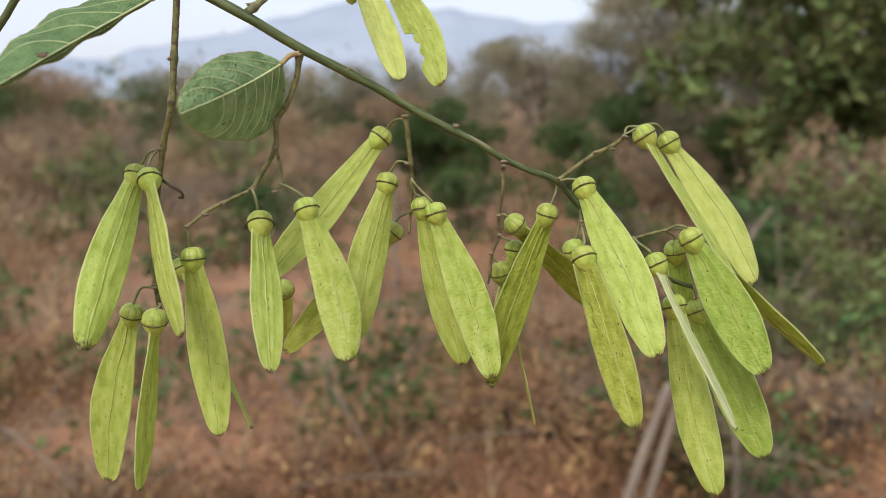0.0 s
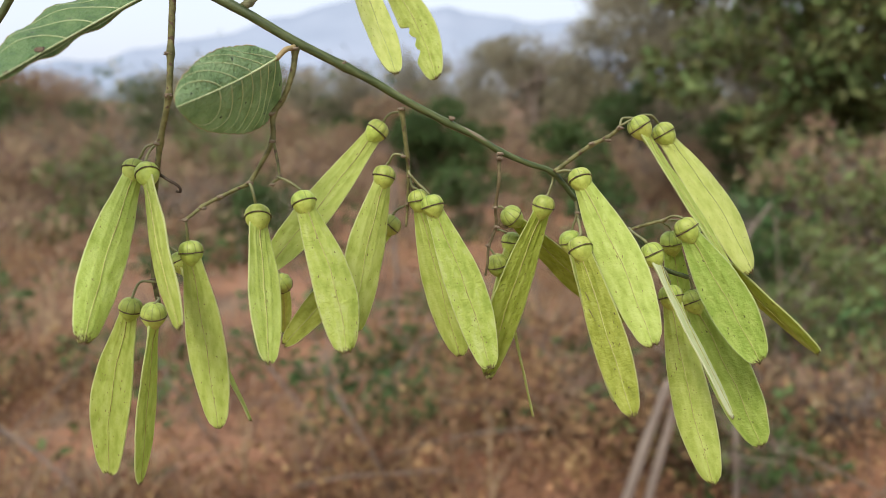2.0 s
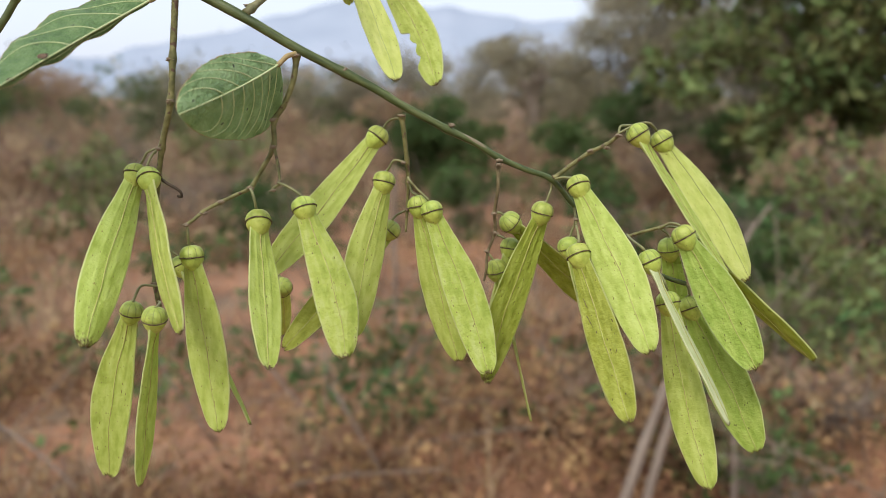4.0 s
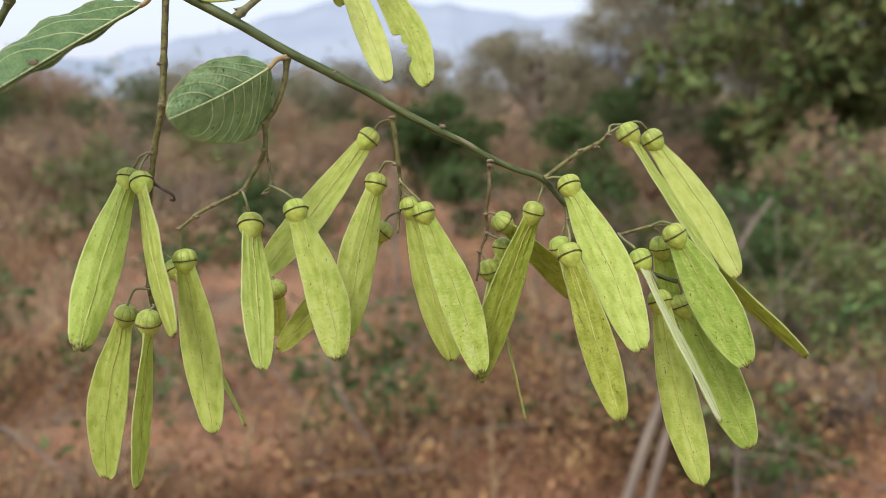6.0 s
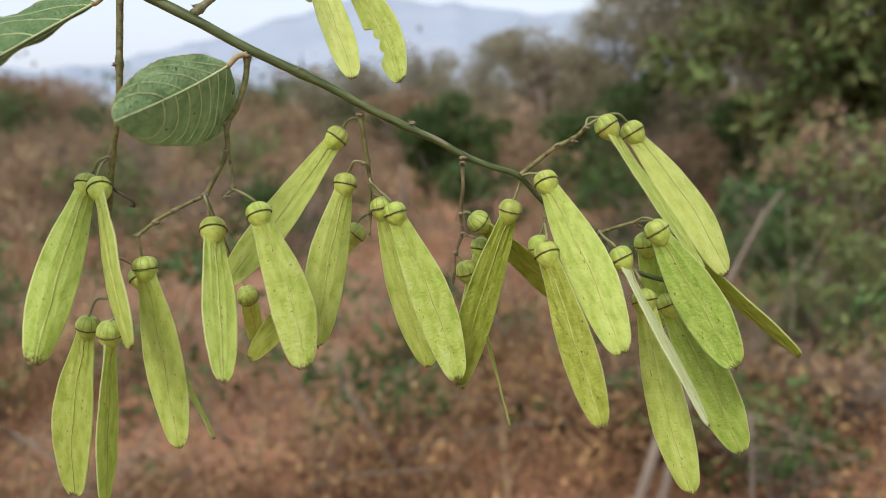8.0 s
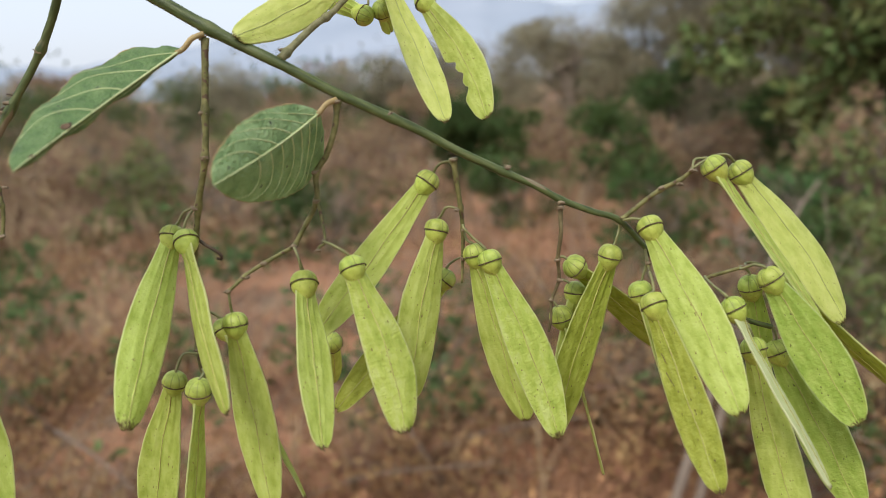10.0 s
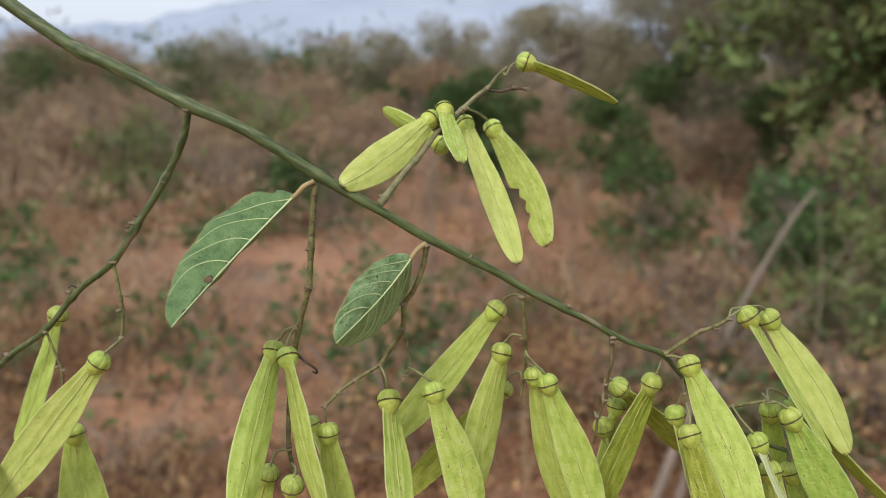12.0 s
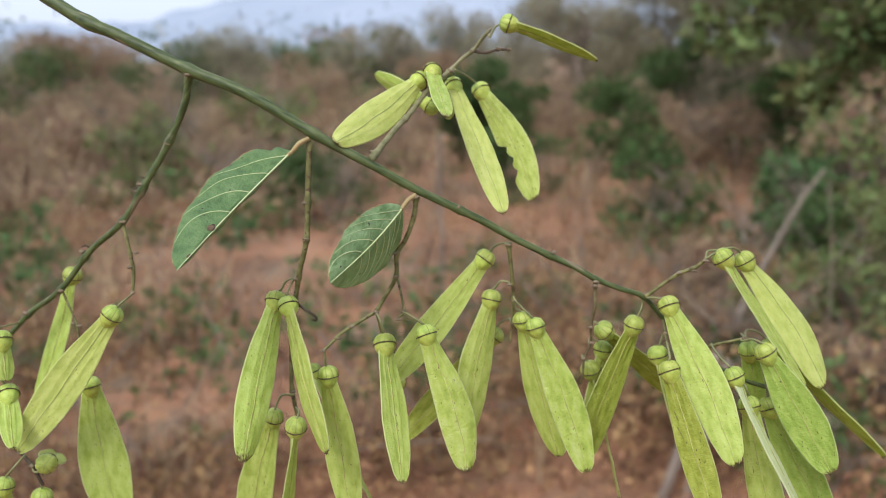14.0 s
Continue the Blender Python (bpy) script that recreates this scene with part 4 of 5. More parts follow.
# ---- vegetation ----
def leaf_cloud(name, blobs, count, size, mat, parent, seed, droop=0.3, slim=0.45):
    """Many small bent leaves spread through uneven lumps (centre, radii), denser towards their skins."""
    rng = np.random.default_rng(seed)
    vol = np.array([b[3] * b[4] * b[5] for b in blobs]) ** 0.7
    pick = rng.choice(len(blobs), count, p=vol / vol.sum())
    bl = np.array(blobs)[pick]
    d = rng.normal(size=(count, 3))
    d /= np.linalg.norm(d, axis=1)[:, None]
    rad = rng.uniform(0.25, 1.0, count) ** 0.5 * rng.uniform(0.8, 1.15, count)
    c = bl[:, :3] + d * rad[:, None] * bl[:, 3:]
    ax = rng.normal(size=(count, 3)) + d * 0.8 + np.array([0, 0, -droop])
    ax /= np.linalg.norm(ax, axis=1)[:, None]
    sd = np.cross(ax, rng.normal(size=(count, 3)))
    sd /= np.linalg.norm(sd, axis=1)[:, None]
    nn = np.cross(ax, sd)
    l = size * rng.uniform(0.4, 1.5, count)[:, None]
    w = l * slim
    v = np.stack([c, c + ax * l * 0.5 + sd * w * 0.5 + nn * l * 0.08, c + ax * l - nn * l * 0.12, c + ax * l * 0.5 - sd * w * 0.5 + nn * l * 0.08], 1).reshape(-1, 3)
    i = np.arange(count)[:, None] * 4
    faces = np.concatenate([i + [0, 1, 2], i + [0, 2, 3]])
    me = bpy.data.meshes.new(name)
    me.from_pydata(v.tolist(), [], faces.tolist())
    me.materials.append(mat)
    ob = new(name, me)
    ob.parent = parent
    return ob


def lumps(rng, n, cx, cz, rx, ry, rz, small):
    """n uneven lumps inside a wide one, as leaf_cloud takes them."""
    out = []
    for _ in range(n):
        a, k = rng.uniform(0, 2 * math.pi), rng.uniform(0, 1) ** 0.5
        h = rng.uniform(-1, 1)
        q = math.sqrt(max(0.05, 1 - h * h * 0.8))
        s = small * rng.uniform(0.6, 1.4)
        out.append((cx + rx * k * q * math.cos(a), ry * k * q * math.sin(a), cz + rz * h, s, s * rng.uniform(0.8, 1.2), s * rng.uniform(0.6, 0.95)))
    return out


def woody(name, x, y, height, spread, mat, leaves, leaf_size, seed, label, category, low=0.15, trunk=0.06, stems=1, lump=0.28, n_lumps=14, bare=0.0):
    """A tree or bush: tapered stems with limbs reaching into a crown of many small leaves."""
    rng = random.Random(seed)
    z0 = ground_height(x, y) - 0.03
    ob = new(name)
    ob.matrix_basis = Matrix.Translation((x, y, z0))
    tagged(ob, label, category)
    bottom = height * low
    cz, rz = (height + bottom) / 2, (height - bottom) / 2
    blobs = lumps(rng, n_lumps, 0, cz, spread, spread, rz * 0.86, spread * lump)
    bm = bmesh.new()
    for k in range(stems):
        a = rng.uniform(0, 6.3)
        lean = Vector((math.cos(a), math.sin(a), 0)) * spread * (0.15 if stems == 1 else 0.5)
        base = Vector((math.cos(a), math.sin(a), 0)) * (0.0 if stems == 1 else trunk * 2)
        top = lean + Vector((0, 0, bottom + rz * 1.3))
        pts = [base + Vector((0, 0, -0.05)), base.lerp(top, 0.35) + Vector((rng.uniform(-1, 1), rng.uniform(-1, 1), 0)) * spread * 0.06, base.lerp(top, 0.7) + Vector((rng.uniform(-1, 1), rng.uniform(-1, 1), 0)) * spread * 0.08, top]
        line = spline(pts, 4)
        tube(bm, line, trunk, trunk * 0.25, 7, 0.2, 1.3)
        for b in rng.sample(blobs, min(len(blobs), 7 if stems == 1 else 3)):
            s = line[rng.randint(4, len(line) - 2)]
            e = Vector(b[:3])
            tube(bm, spline([s, s.lerp(e, 0.5) + Vector((0, 0, 0.08 * spread)), e], 3), trunk * 0.4, trunk * 0.08, 5, 0.2)
        for _ in range(int(bare * 40)):
            s = line[rng.randint(3, len(line) - 1)]
            e = s + Vector((rng.uniform(-1, 1), rng.uniform(-1, 1), rng.uniform(0.2, 1.2))) * spread * 0.55
            tube(bm, spline([s, s.lerp(e, 0.5) + Vector((rng.uniform(-1, 1), rng.uniform(-1, 1), 0)) * 0.08 * spread, e], 3), trunk * 0.25, trunk * 0.05, 4, 0.2)
    part("trunk", bm, TRUNK, ob)
    crown = leaf_cloud("crown", blobs, leaves, leaf_size, mat, ob, seed)
    tagged(crown, kind="stuff")
    return ob


def bearing(x, dist):
    """The place at that distance on the bearing x (tangent)."""
    k = dist / math.sqrt(1 + x * x)
    return x * k, k


def plant(name, b, dist, height, spread, mat, leaves, leaf_size, seed, label, category, **more):
    x, y = bearing(b, dist)
    return woody(name, x, y, height, spread, mat, leaves, leaf_size, seed, label, category, **more)


# the leafy trees that close one side of the clearing
plant("tree", 0.47, 9.5, 4.2, 1.8, OLIVE_LEAF, 7500, 0.17, 1, "dense olive-green tree with drooping leaves", "tree", low=0.22, trunk=0.09, n_lumps=46, lump=0.19, bare=0.5)
plant("tree", 0.64, 8.6, 4.6, 1.7, OLIVE_LEAF, 7500, 0.16, 2, "dense dark olive tree at the edge of the clearing", "tree", low=0.18, trunk=0.09, n_lumps=46, lump=0.19, bare=0.5)
plant("tree", 0.31, 15.0, 4.6, 1.9, GREY_LEAF, 10000, 0.10, 3, "grey-brown tree with a thin dry crown", "tree", low=0.14, trunk=0.09, n_lumps=24)
plant("tree", 0.40, 17.0, 5.6, 2.3, GREY_LEAF, 13000, 0.11, 4, "tall grey-green tree with a thin crown", "tree", low=0.2, trunk=0.1, n_lumps=26, bare=0.4)
plant("bush", 0.46, 7.4, 1.15, 0.75, OLIVE_LEAF, 900, 0.11, 5, "olive bush with yellowing leaves and bare twigs", "bush", low=0.1, trunk=0.02, stems=5, bare=0.7)
plant("bush", 0.55, 6.2, 1.0, 0.7, OLIVE_LEAF, 1000, 0.10, 6, "low leafy bush beside the clearing", "bush", low=0.1, trunk=0.02, stems=4)
plant("bush", 0.36, 11.5, 1.3, 0.9, DARK_LEAF, 3500, 0.08, 7, "dark green bush under the trees", "bush", low=0.08, trunk=0.02, stems=4)
plant("tree", 0.385, 12.0, 4.4, 1.5, OLIVE_LEAF, 5000, 0.15, 21, "olive-green tree with a full crown", "tree", low=0.15, trunk=0.08, n_lumps=36, lump=0.2, bare=0.5)
plant("bush", 0.26, 15.0, 1.9, 1.2, DARK_LEAF, 6000, 0.09, 22, "dull green bush before the grey trees", "bush", low=0.08, trunk=0.03, stems=4)
# leafless and brown scrub across the middle
plant("tree", 0.115, 19.0, 3.0, 1.4, GREY_LEAF, 9350, 0.086, 8, "leafless grey-brown tree beyond the clearing", "tree", low=0.2, trunk=0.07, n_lumps=18, bare=0.8)
plant("tree", 0.205, 21.0, 3.75, 2.2, GREY_LEAF, 12750, 0.094, 9, "thin grey-brown tree beyond the clearing", "tree", low=0.18, trunk=0.07, n_lumps=18, bare=0.8)
plant("bush", -0.005, 11.5, 1.6, 0.85, DARK_LEAF, 7000, 0.085, 10, "dark green rounded bush in dry scrub", "bush", low=0.1, trunk=0.03, stems=4)
plant("bush", -0.06, 16.0, 1.5, 1.0, BROWN_LEAF, 3500, 0.08, 11, "rust-brown dry bush with bare twigs", "bush", low=0.1, trunk=0.02, stems=5, bare=0.5)
plant("bush", -0.15, 22.0, 1.9, 1.5, DARK_LEAF, 5950, 0.072, 12, "green bush behind the dry scrub", "bush", low=0.1, trunk=0.03, stems=4)
plant("bush", -0.24, 17.0, 1.4, 1.3, BROWN_LEAF, 3500, 0.08, 13, "brown dry bush with bare twigs", "bush", low=0.08, trunk=0.02, stems=5, bare=0.5)
plant("bush", -0.40, 24.0, 2.0, 1.8, DARK_LEAF, 6800, 0.072, 14, "green bush behind the dry scrub", "bush", low=0.1, trunk=0.03, stems=4)
plant("tree", -0.50, 21.0, 2.05, 1.5, BROWN_LEAF, 11000, 0.075, 15, "rust-brown tree with thin dry crown", "tree", low=0.15, trunk=0.05, stems=3, bare=0.6)
plant("tree", -0.19, 30.0, 2.6, 1.6, BROWN_LEAF, 5950, 0.072, 16, "thin reddish-brown leafless tree", "tree", low=0.25, trunk=0.06, bare=0.9)
plant("bush", -0.36, 13.0, 1.1, 1.2, BROWN_LEAF, 3500, 0.07, 17, "low brown dry bush with bare twigs", "bush", low=0.05, trunk=0.02, stems=5, bare=0.6)
plant("bush", 0.10, 14.5, 1.0, 1.2, BROWN_LEAF, 3500, 0.07, 18, "low brown dry bush with bare twigs", "bush", low=0.05, trunk=0.02, stems=5, bare=0.6)
plant("bush", 0.24, 11.0, 0.9, 0.9, BROWN_LEAF, 3000, 0.07, 19, "low yellow-brown bush with bare twigs", "bush", low=0.05, trunk=0.02, stems=5, bare=0.5)
plant("bush", -0.55, 11.0, 1.0, 0.9, BROWN_LEAF, 3000, 0.07, 20, "low brown dry bush with green shoots", "bush", low=0.05, trunk=0.02, stems=5, bare=0.5)
# low growth at the edge of the clearing
plant("bush", 0.43, 4.3, 0.62, 0.42, OLIVE_LEAF, 1500, 0.05, 23, "low leafy bush in the dry grass", "bush", low=0.05, trunk=0.012, stems=5, bare=0.4)
plant("bush", 0.52, 5.0, 0.8, 0.5, OLIVE_LEAF, 1800, 0.055, 24, "low leafy bush with bare twigs", "bush", low=0.05, trunk=0.012, stems=5, bare=0.4)
plant("bush", 0.33, 3.9, 0.45, 0.4, BROWN_LEAF, 900, 0.045, 25, "low dry bush with bare twigs", "bush", low=0.05, trunk=0.01, stems=6, bare=0.7)
plant("bush", 0.36, 5.6, 0.7, 0.5, DARK_LEAF, 1600, 0.055, 26, "low green bush beside the clearing", "bush", low=0.05, trunk=0.012, stems=5, bare=0.4)
plant("bush", 0.49, 3.5, 0.4, 0.35, BROWN_LEAF, 800, 0.045, 27, "low dry bush among fallen leaves", "bush", low=0.05, trunk=0.01, stems=6, bare=0.7)
plant("tree", -0.03, 25.0, 2.75, 1.6, GREY_LEAF, 7650, 0.094, 31, "thin grey-green tree beyond the clearing", "tree", low=0.15, trunk=0.06, n_lumps=24, bare=0.8)
plant("tree", 0.045, 23.0, 3.05, 1.5, GREY_LEAF, 7650, 0.094, 32, "grey-brown tree with fine bare twigs", "tree", low=0.15, trunk=0.06, n_lumps=24, bare=0.9)
plant("tree", 0.27, 19.0, 4.3, 1.9, GREY_LEAF, 11050, 0.094, 33, "grey-green tree with a broad thin crown", "tree", low=0.12, trunk=0.08, n_lumps=30, bare=0.7)
plant("bush", 0.17, 10.5, 1.25, 0.7, DARK_LEAF, 1800, 0.09, 34, "dark green leafy bush in dry scrub", "bush", low=0.08, trunk=0.02, stems=4, bare=0.3)
plant("bush", 0.05, 8.5, 0.8, 0.5, DARK_LEAF, 1100, 0.075, 35, "small green bush on the red soil", "bush", low=0.08, trunk=0.015, stems=4, bare=0.3)
plant("bush", 0.215, 6.8, 0.85, 0.45, DARK_LEAF, 1100, 0.075, 36, "small green bush with thin stems", "bush", low=0.1, trunk=0.015, stems=4, bare=0.3)
plant("bush", 0.20, 3.3, 0.38, 0.32, BROWN_LEAF, 800, 0.045, 37, "low dry brown bush among dead stalks", "bush", low=0.05, trunk=0.01, stems=6, bare=0.8)
plant("bush", 0.34, 3.0, 0.42, 0.30, OLIVE_LEAF, 300, 0.05, 38, "low leafy shoots among dead stalks", "bush", low=0.05, trunk=0.01, stems=6, bare=0.5)
plant("bush", 0.43, 2.9, 0.36, 0.28, DARK_LEAF, 260, 0.05, 39, "low green shoots in the dry grass", "bush", low=0.05, trunk=0.01, stems=6, bare=0.5)
plant("bush", 0.27, 4.6, 0.5, 0.38, BROWN_LEAF, 900, 0.05, 40, "low dry bush beside a bleached stalk", "bush", low=0.05, trunk=0.01, stems=6, bare=0.8)
plant("bush", 0.50, 7.0, 1.3, 0.8, BROWN_LEAF, 1800, 0.08, 41, "brown dry bush before the trees", "bush", low=0.08, trunk=0.02, stems=5, bare=0.7)
plant("tree", -0.33, 25.0, 2.25, 1.7, GREY_LEAF, 9350, 0.094, 42, "low grey-brown tree with fine bare twigs", "tree", low=0.08, trunk=0.05, stems=3, n_lumps=24, bare=0.8)
plant("tree", -0.11, 23.0, 2.3, 1.6, GREY_LEAF, 9350, 0.086, 43, "low grey-brown tree with fine bare twigs", "tree", low=0.08, trunk=0.05, stems=3, n_lumps=24, bare=0.8)
plant("tree", -0.22, 26.0, 2.2, 1.6, DARK_LEAF, 7650, 0.094, 44, "dull green tree behind the dry scrub", "tree", low=0.08, trunk=0.05, stems=3, n_lumps=22, bare=0.4)
plant("bush", -0.30, 9.0, 0.75, 0.7, BROWN_LEAF, 1600, 0.07, 45, "low brown dry bush with olive shoots", "bush", low=0.05, trunk=0.015, stems=6, bare=0.8)
plant("bush", -0.42, 10.0, 1.0, 0.7, OLIVE_LEAF, 1200, 0.08, 46, "olive-yellow bush in dry scrub", "bush", low=0.05, trunk=0.015, stems=5, bare=0.5)
plant("bush", -0.20, 8.0, 0.7, 0.55, DARK_LEAF, 1000, 0.07, 47, "small green bush in the dry grass", "bush", low=0.05, trunk=0.015, stems=5, bare=0.4)
plant("bush", -0.13, 11.5, 0.9, 0.8, BROWN_LEAF, 1800, 0.07, 48, "low brown dry bush beyond the red soil", "bush", low=0.05, trunk=0.015, stems=6, bare=0.7)
plant("bush", -0.47, 14.5, 1.2, 1.1, BROWN_LEAF, 2500, 0.08, 49, "brown dry bush with bare twigs", "bush", low=0.05, trunk=0.02, stems=5, bare=0.6)
plant("bush", -0.27, 12.5, 1.25, 0.8, OLIVE_LEAF, 1500, 0.085, 50, "olive-yellow bush before brown scrub", "bush", low=0.05, trunk=0.02, stems=5, bare=0.5)
plant("bush", -0.53, 18.0, 1.7, 1.3, DARK_LEAF, 2500, 0.09, 51, "dull green bush behind the dry scrub", "bush", low=0.05, trunk=0.02, stems=5, bare=0.4)
plant("tree", -0.47, 27.0, 2.2, 1.9, BROWN_LEAF, 7650, 0.094, 52, "low brown tree with fine bare twigs", "tree", low=0.05, trunk=0.05, stems=3, n_lumps=24, bare=0.7)
plant("tree", -0.60, 24.0, 2.2, 1.9, GREY_LEAF, 7650, 0.094, 53, "low grey-brown tree with fine bare twigs", "tree", low=0.05, trunk=0.05, stems=3, n_lumps=24, bare=0.7)
plant("bush", 0.58, 7.6, 1.1, 0.6, HERB, 900, 0.10, 54, "leafy green bush with broad leaves", "bush", low=0.08, trunk=0.015, stems=5, bare=0.4)
plant("bush", 0.40, 6.4, 0.9, 0.5, HERB, 800, 0.09, 55, "leafy green bush beside the clearing", "bush", low=0.08, trunk=0.015, stems=5, bare=0.4)
plant("bush", 0.50, 4.2, 0.5, 0.35, HERB, 500, 0.06, 56, "low green bush in dry grass", "bush", low=0.05, trunk=0.012, stems=5, bare=0.4)
plant("bush", 0.065, 4.4, 0.3, 0.22, HERB, 260, 0.05, 57, "small green herb clump on red soil", "bush", low=0.05, trunk=0.008, stems=4, bare=0.3)


def far_woods():
    """The scrub that runs on towards the hill."""
    rng = random.Random(77)
    blobs, brown = [], []
    for _ in range(900):
        d = 24 * (1 + rng.random() ** 2.2 * 18)
        a = rng.uniform(-0.8, 0.8) if rng.random() < 0.65 else rng.uniform(0, 6.28)
        x, y = d * math.sin(a), d * math.cos(a)
        s = rng.uniform(0.8, 2.1) * (1 + d / 300)
        (blobs if rng.random() < 0.45 else brown).append((x, y, s * 0.55, s * 1.5, s * 1.5, s * 0.85))
    tagged(leaf_cloud("far_scrub", blobs, 80000, 0.2, DARK_LEAF, None, 31), "dull green scrub running back to the hill", "scrub", kind="stuff")
    tagged(leaf_cloud("far_scrub", brown, 90000, 0.2, GREY_LEAF, None, 32), "grey-brown dry scrub running back to the hill", "scrub", kind="stuff")


far_woods()


def near_scrub():
    """Low dry scrub that covers the ground from the clearing to the far woods."""
    rng = random.Random(78)
    dry, green = [], []
    for _ in range(430):
        d = 7.0 * (30 / 7.0) ** rng.random()
        a = rng.uniform(-0.68, 0.68) if rng.random() < 0.7 else rng.uniform(0, 6.28)
        x, y = d * math.sin(a), d * math.cos(a)
        s = rng.uniform(0.22, 0.55) * (0.8 + d / 40)
        if d < 9.5 and x > -0.05 * y or abs(x) < 0.09 * y and d < 12.5:
            continue
        (green if rng.random() < 0.25 else dry).append((x, y, ground_height(x, y) + s * 0.55, s * 1.3, s * 1.3, s * 0.9))
    tagged(leaf_cloud("dry_scrub", dry, 90000, 0.08, BROWN_LEAF, None, 33), "low grey-brown dry scrub round the clearing", "scrub", kind="stuff")
    tagged(leaf_cloud("green_scrub", green, 15000, 0.10, DARK_LEAF, None, 34), "low green shrubs among the dry scrub", "scrub", kind="stuff")


near_scrub()


BARE = [(-1.3, 3.2, 0.8, 0.6), (-1.5, 5.8, 1.3, 0.8), (0.2, 8.7, 1.7, 1.0), (0.5, 5.0, 0.6, 0.5)]


def bare_soil(x, y):
    """True on the trodden patches of open red soil, which have uneven edges."""
    k = 1 + 0.6 * noise.noise(Vector((x * 1.7, y * 1.7, 2)))
    return any(((x - a) / b) ** 2 + ((y - c) / d) ** 2 < k for a, c, b, d in BARE)


def anywhere(rng, near, far):
    """A place round the path: mostly ahead of it, some on all sides."""
    d = near * (far / near) ** rng.random()
    if rng.random() < 0.72:
        return bearing(rng.uniform(-0.75, 0.75), d)
    a = rng.uniform(0, 2 * math.pi)
    return d * math.sin(a), d * math.cos(a)


def blades(name, count, near, far, length, mat, seed, label, lean=0.5, width=0.006, tuft=1, keep=lambda x, y: True):
    """Upright thin blades in tufts over the ground before the camera."""
    rng = random.Random(seed)
    verts, faces = [], []
    while len(faces) < count * 2:
        x, y = anywhere(rng, near, far)
        if not keep(x, y):
            continue
        for _ in range(tuft):
            px, py = x + rng.gauss(0, 0.05), y + rng.gauss(0, 0.05)
            z = ground_height(px, py) - 0.01
            l = length * rng.uniform(0.4, 1.3)
            a = rng.uniform(0, 6.3)
            dx, dy = math.cos(a) * lean * l * rng.random(), math.sin(a) * lean * l * rng.random()
            w = width * rng.uniform(0.6, 1.4)
            c = rng.uniform(0, 6.3)
            wx, wy = math.cos(c) * w, math.sin(c) * w
            n = len(verts)
            verts += [(px - wx, py - wy, z), (px + wx, py + wy, z), (px + dx * 0.35 + wx * 0.8, py + dy * 0.35 + wy * 0.8, z + l * 0.55), (px + dx * 0.35 - wx * 0.8, py + dy * 0.35 - wy * 0.8, z + l * 0.55), (px + dx, py + dy, z + l)]
            faces += [(n, n + 1, n + 2, n + 3), (n + 3, n + 2, n + 4)]
    return tagged(solid(name, verts, faces, mat), label, "grass", kind="stuff")


def patchy(cut, seed):
    return lambda x, y: noise.noise(Vector((x * 0.55, y * 0.55, seed))) > cut


blades("dry_grass", 5000, 3.2, 22, 0.20, STRAW, 41, "tufts of dry straw-coloured grass", 1.6, 0.005, 7, patchy(0.02, 3))
blades("brown_weeds", 5000, 2.8, 20, 0.30, BROWN_LEAF, 42, "brown withered weeds", 1.3, 0.006, 5, patchy(0.12, 9))


blades("tall_dry_grass", 10000, 8.5, 32, 0.5, TAN, 43, "tall tan dry grass beyond the clearing", 0.6, 0.014, 6, patchy(-0.15, 13))


def scattered(name, count, near, far, size, mat, seed, label, lift, category, cut, group=0.12, per=9):
    """Small leaves on or just above the ground, in clumps."""
    rng = random.Random(seed)
    blobs = []
    while len(blobs) < count // per:
        x, y = anywhere(rng, near, far)
        if noise.noise(Vector((x * 0.5, y * 0.5, seed))) < cut or bare_soil(x, y) and rng.random() < 0.75:
            continue
        s = group * rng.uniform(0.5, 1.6)
        blobs.append((x, y, ground_height(x, y) + lift * rng.uniform(0.2, 1.2), s, s, s * 0.6))
    return tagged(leaf_cloud(name, blobs, count, size, mat, None, seed, 0.1, 0.55), label, category, kind="stuff")


scattered("leaf_litter", 70000, 2.3, 18, 0.028, LITTER, 51, "fallen reddish-brown leaves on the soil", 0.02, "leaf litter", -0.6, 0.25, 9)
scattered("green_herbs", 8200, 3.1, 14, 0.055, HERB, 52, "small green herbs among the dry grass", 0.22, "herbs", -0.12, 0.10, 24)
scattered("low_shrubs", 6800, 3.6, 11, 0.075, HERB, 55, "low dull-green shrubs in the clearing", 0.32, "shrubs", -0.2, 0.17, 65)
scattered("dry_brush", 60000, 2.6, 12, 0.032, BRUSH, 53, "dry brown brush over the red soil", 0.22, "brush", -0.2, 0.20, 85)


def dry_twigs(count, seed):
    """Thin bare twigs leaning and lying through the dry growth."""
    rng = random.Random(seed)
    bm = bmesh.new()
    for _ in range(count):
        x, y = anywhere(rng, 2.9, 9.0)
        z = ground_height(x, y)
        a, up = rng.uniform(0, 6.3), rng.uniform(0.1, 1.1)
        l = rng.uniform(0.3, 1.2)
        e = Vector((math.cos(a) * math.cos(up), math.sin(a) * math.cos(up), math.sin(up))) * l
        s = Vector((x, y, z - 0.01))
        m = s + e * 0.5 + Vector((rng.uniform(-1, 1), rng.uniform(-1, 1), rng.uniform(0, 1))) * 0.05
        r = rng.uniform(0.002, 0.0055)
        tube(bm, spline([s, m, s + e], 3), r, r * 0.5, 5, 0.2)
    ob = part("dry_twigs", bm, DRY_WOOD, None)
    return tagged(ob, "thin grey-brown twigs lying through the dry grass", "twigs", kind="stuff")


dry_twigs(480, 61)


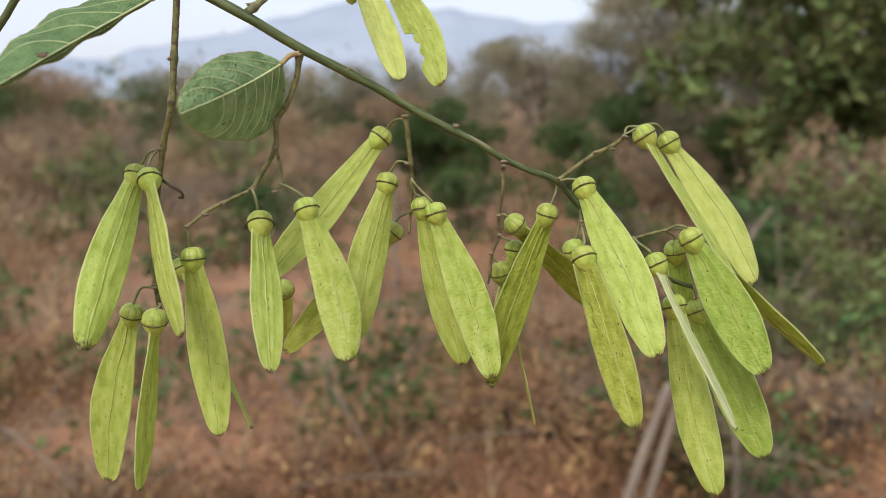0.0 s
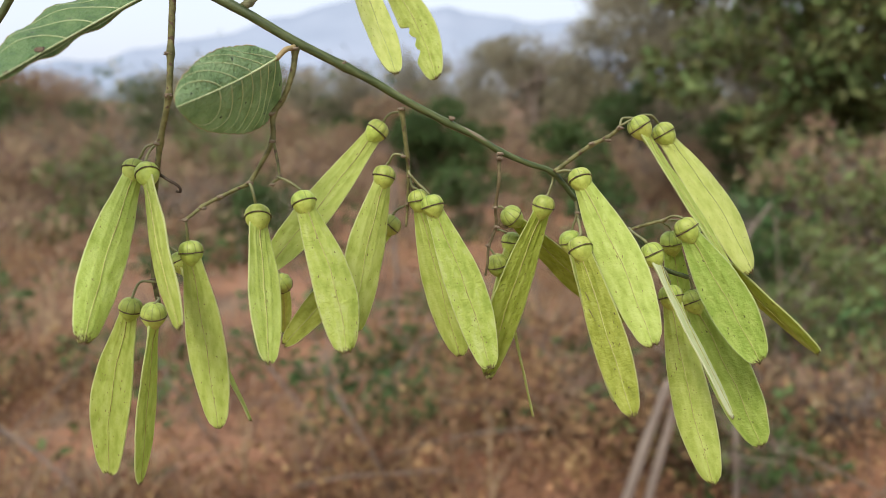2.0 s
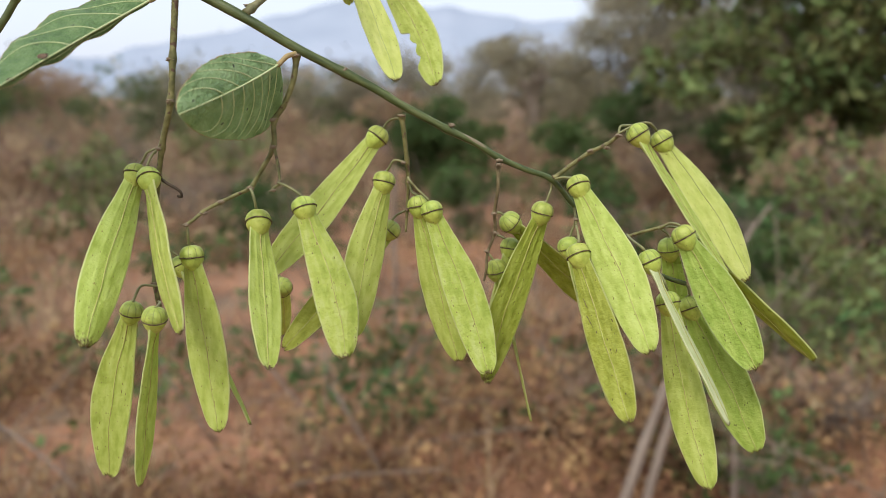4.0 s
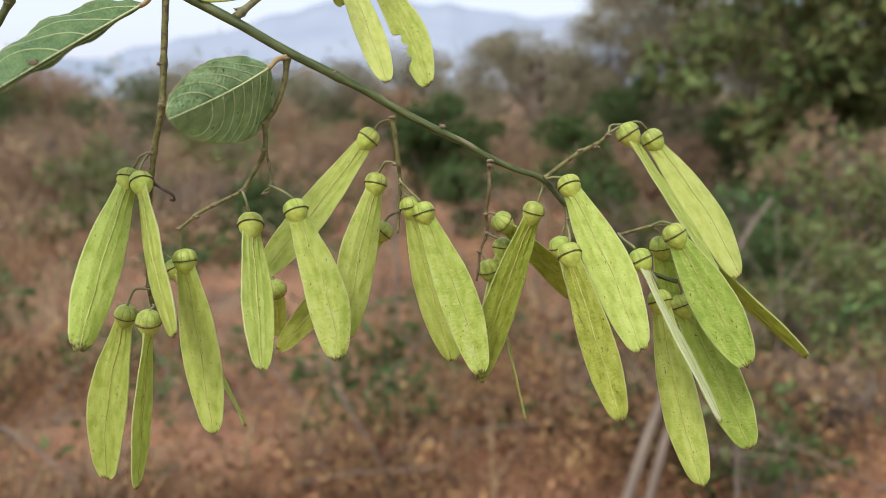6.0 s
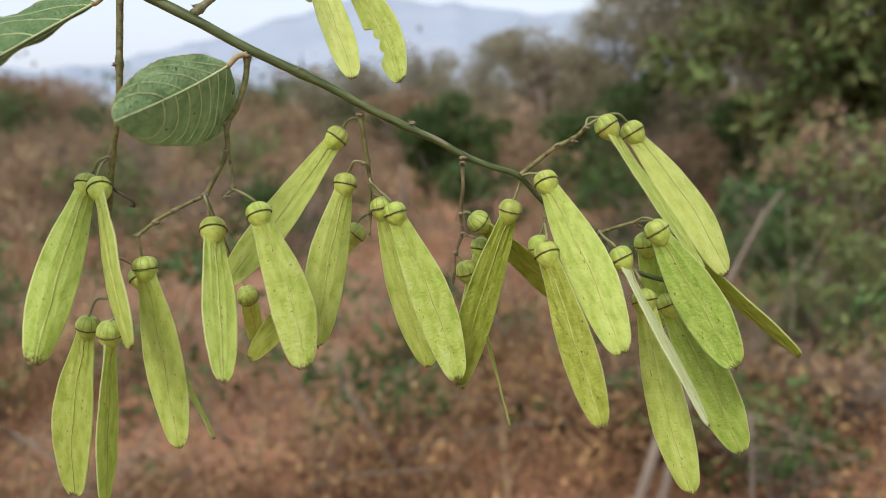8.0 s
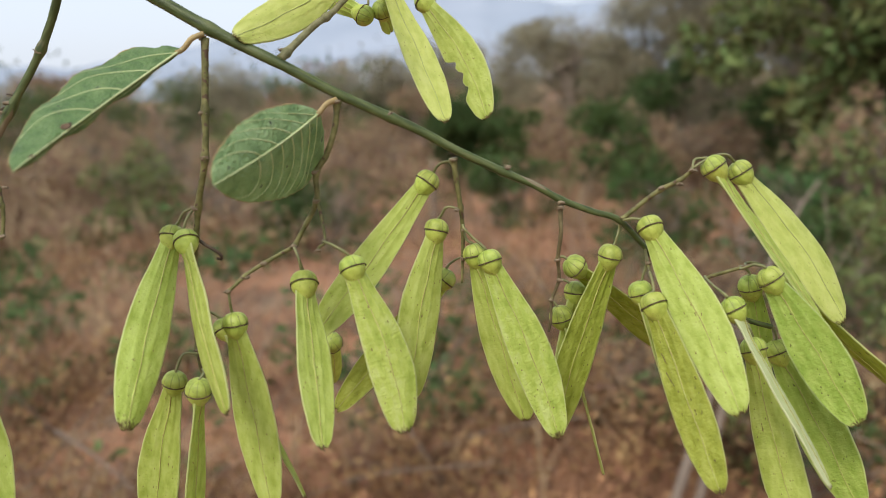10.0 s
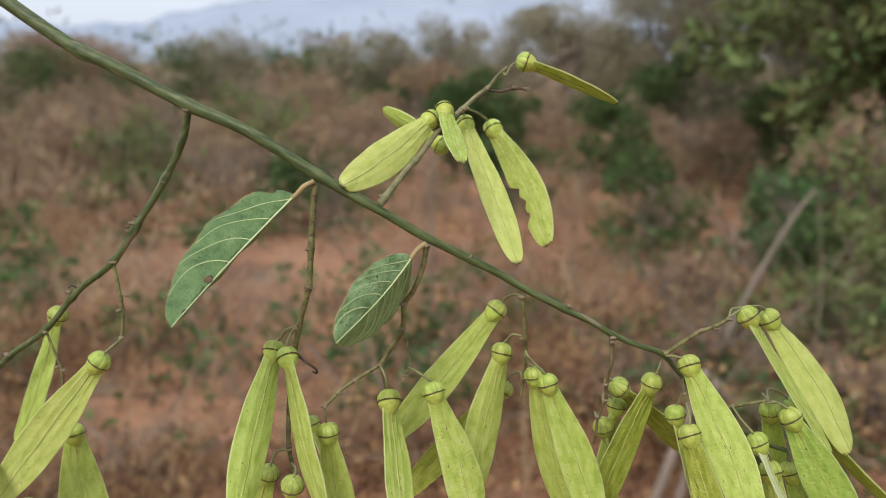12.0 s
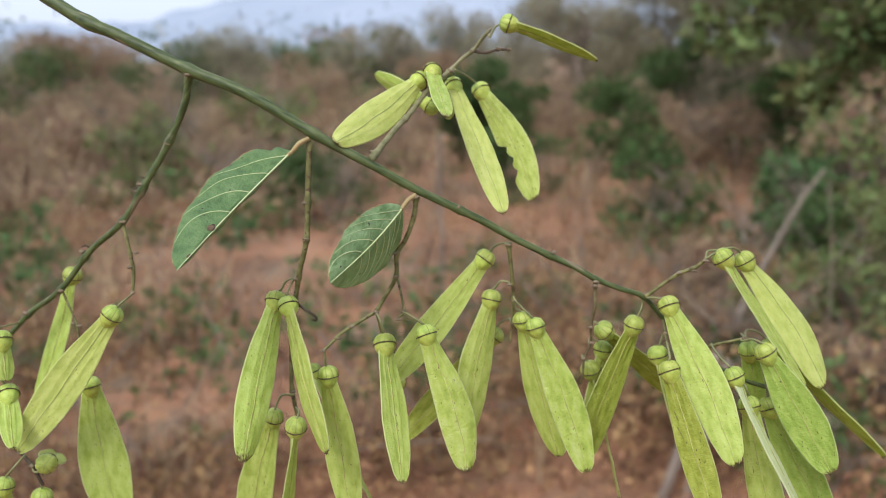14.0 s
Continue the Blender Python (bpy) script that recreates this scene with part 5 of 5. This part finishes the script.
def dead_stalk(points, r0, r1, label):
    bm = bmesh.new()
    base = Vector(points[0])
    ob = part("dead_stalk", tube(bm, [q - base for q in spline(points, 6)], r0, r1, 8, 0.2), PALE_WOOD, None)
    ob.matrix_basis = Matrix.Translation(base)
    return tagged(ob, label, "dead stalk", "bleached stalks in the clearing")


dead_stalk([(1.052, 3.600, -0.030), (1.089, 3.600, 0.125), (1.153, 3.600, 0.400), (1.305, 3.600, 0.743), (1.390, 3.600, 0.910), (1.466, 3.600, 1.022)], 0.017, 0.006, "grey bare sapling leaning over the scrub")
dead_stalk([(0.541, 2.500, -0.030), (0.612, 2.500, 0.212), (0.673, 2.500, 0.421), (0.728, 2.500, 0.595)], 0.021, 0.013, "pale bleached stalk leaning over dry grass")
dead_stalk([(0.629, 2.500, -0.030), (0.683, 2.500, 0.212), (0.721, 2.500, 0.382), (0.763, 2.500, 0.566)], 0.018, 0.012, "pale bleached stalk leaning over dry grass")
dead_stalk([(1.014, 2.600, -0.030), (1.005, 2.600, 0.156), (1.000, 2.600, 0.256), (0.989, 2.600, 0.399)], 0.013, 0.009, "pale upright dead stalk")
dead_stalk([(-0.295, 4.900, -0.060), (-0.285, 4.900, 0.400), (-0.292, 4.905, 0.780), (-0.280, 4.900, 1.080)], 0.013, 0.008, "thin pale upright stalk")
dead_stalk([(0.701, 5.400, -0.068), (0.647, 5.400, 0.111), (0.615, 5.400, 0.348)], 0.014, 0.009, "thin pale upright stalk")
dead_stalk([(1.193, 6.500, -0.181), (1.466, 6.500, -0.122), (1.736, 6.500, -0.063)], 0.012, 0.008, "thin pale stalk lying over the brush")
dead_stalk([(-1.496, 2.600, 0.409), (-1.496, 2.600, 0.409), (-1.372, 2.600, 0.307), (-1.230, 2.600, 0.152)], 0.006, 0.004, "thin pale fallen stalk")
dead_stalk([(-0.395, 2.800, 0.465), (-0.395, 2.800, 0.465), (-0.297, 2.800, 0.281), (-0.176, 2.800, 0.052)], 0.006, 0.004, "thin pale fallen stalk")
dead_stalk([(-0.705, 3.200, 0.403), (-0.705, 3.200, 0.403), (-0.526, 3.200, 0.144), (-0.438, 3.200, -0.108)], 0.007, 0.004, "thin pale dead stalk in dry weeds")
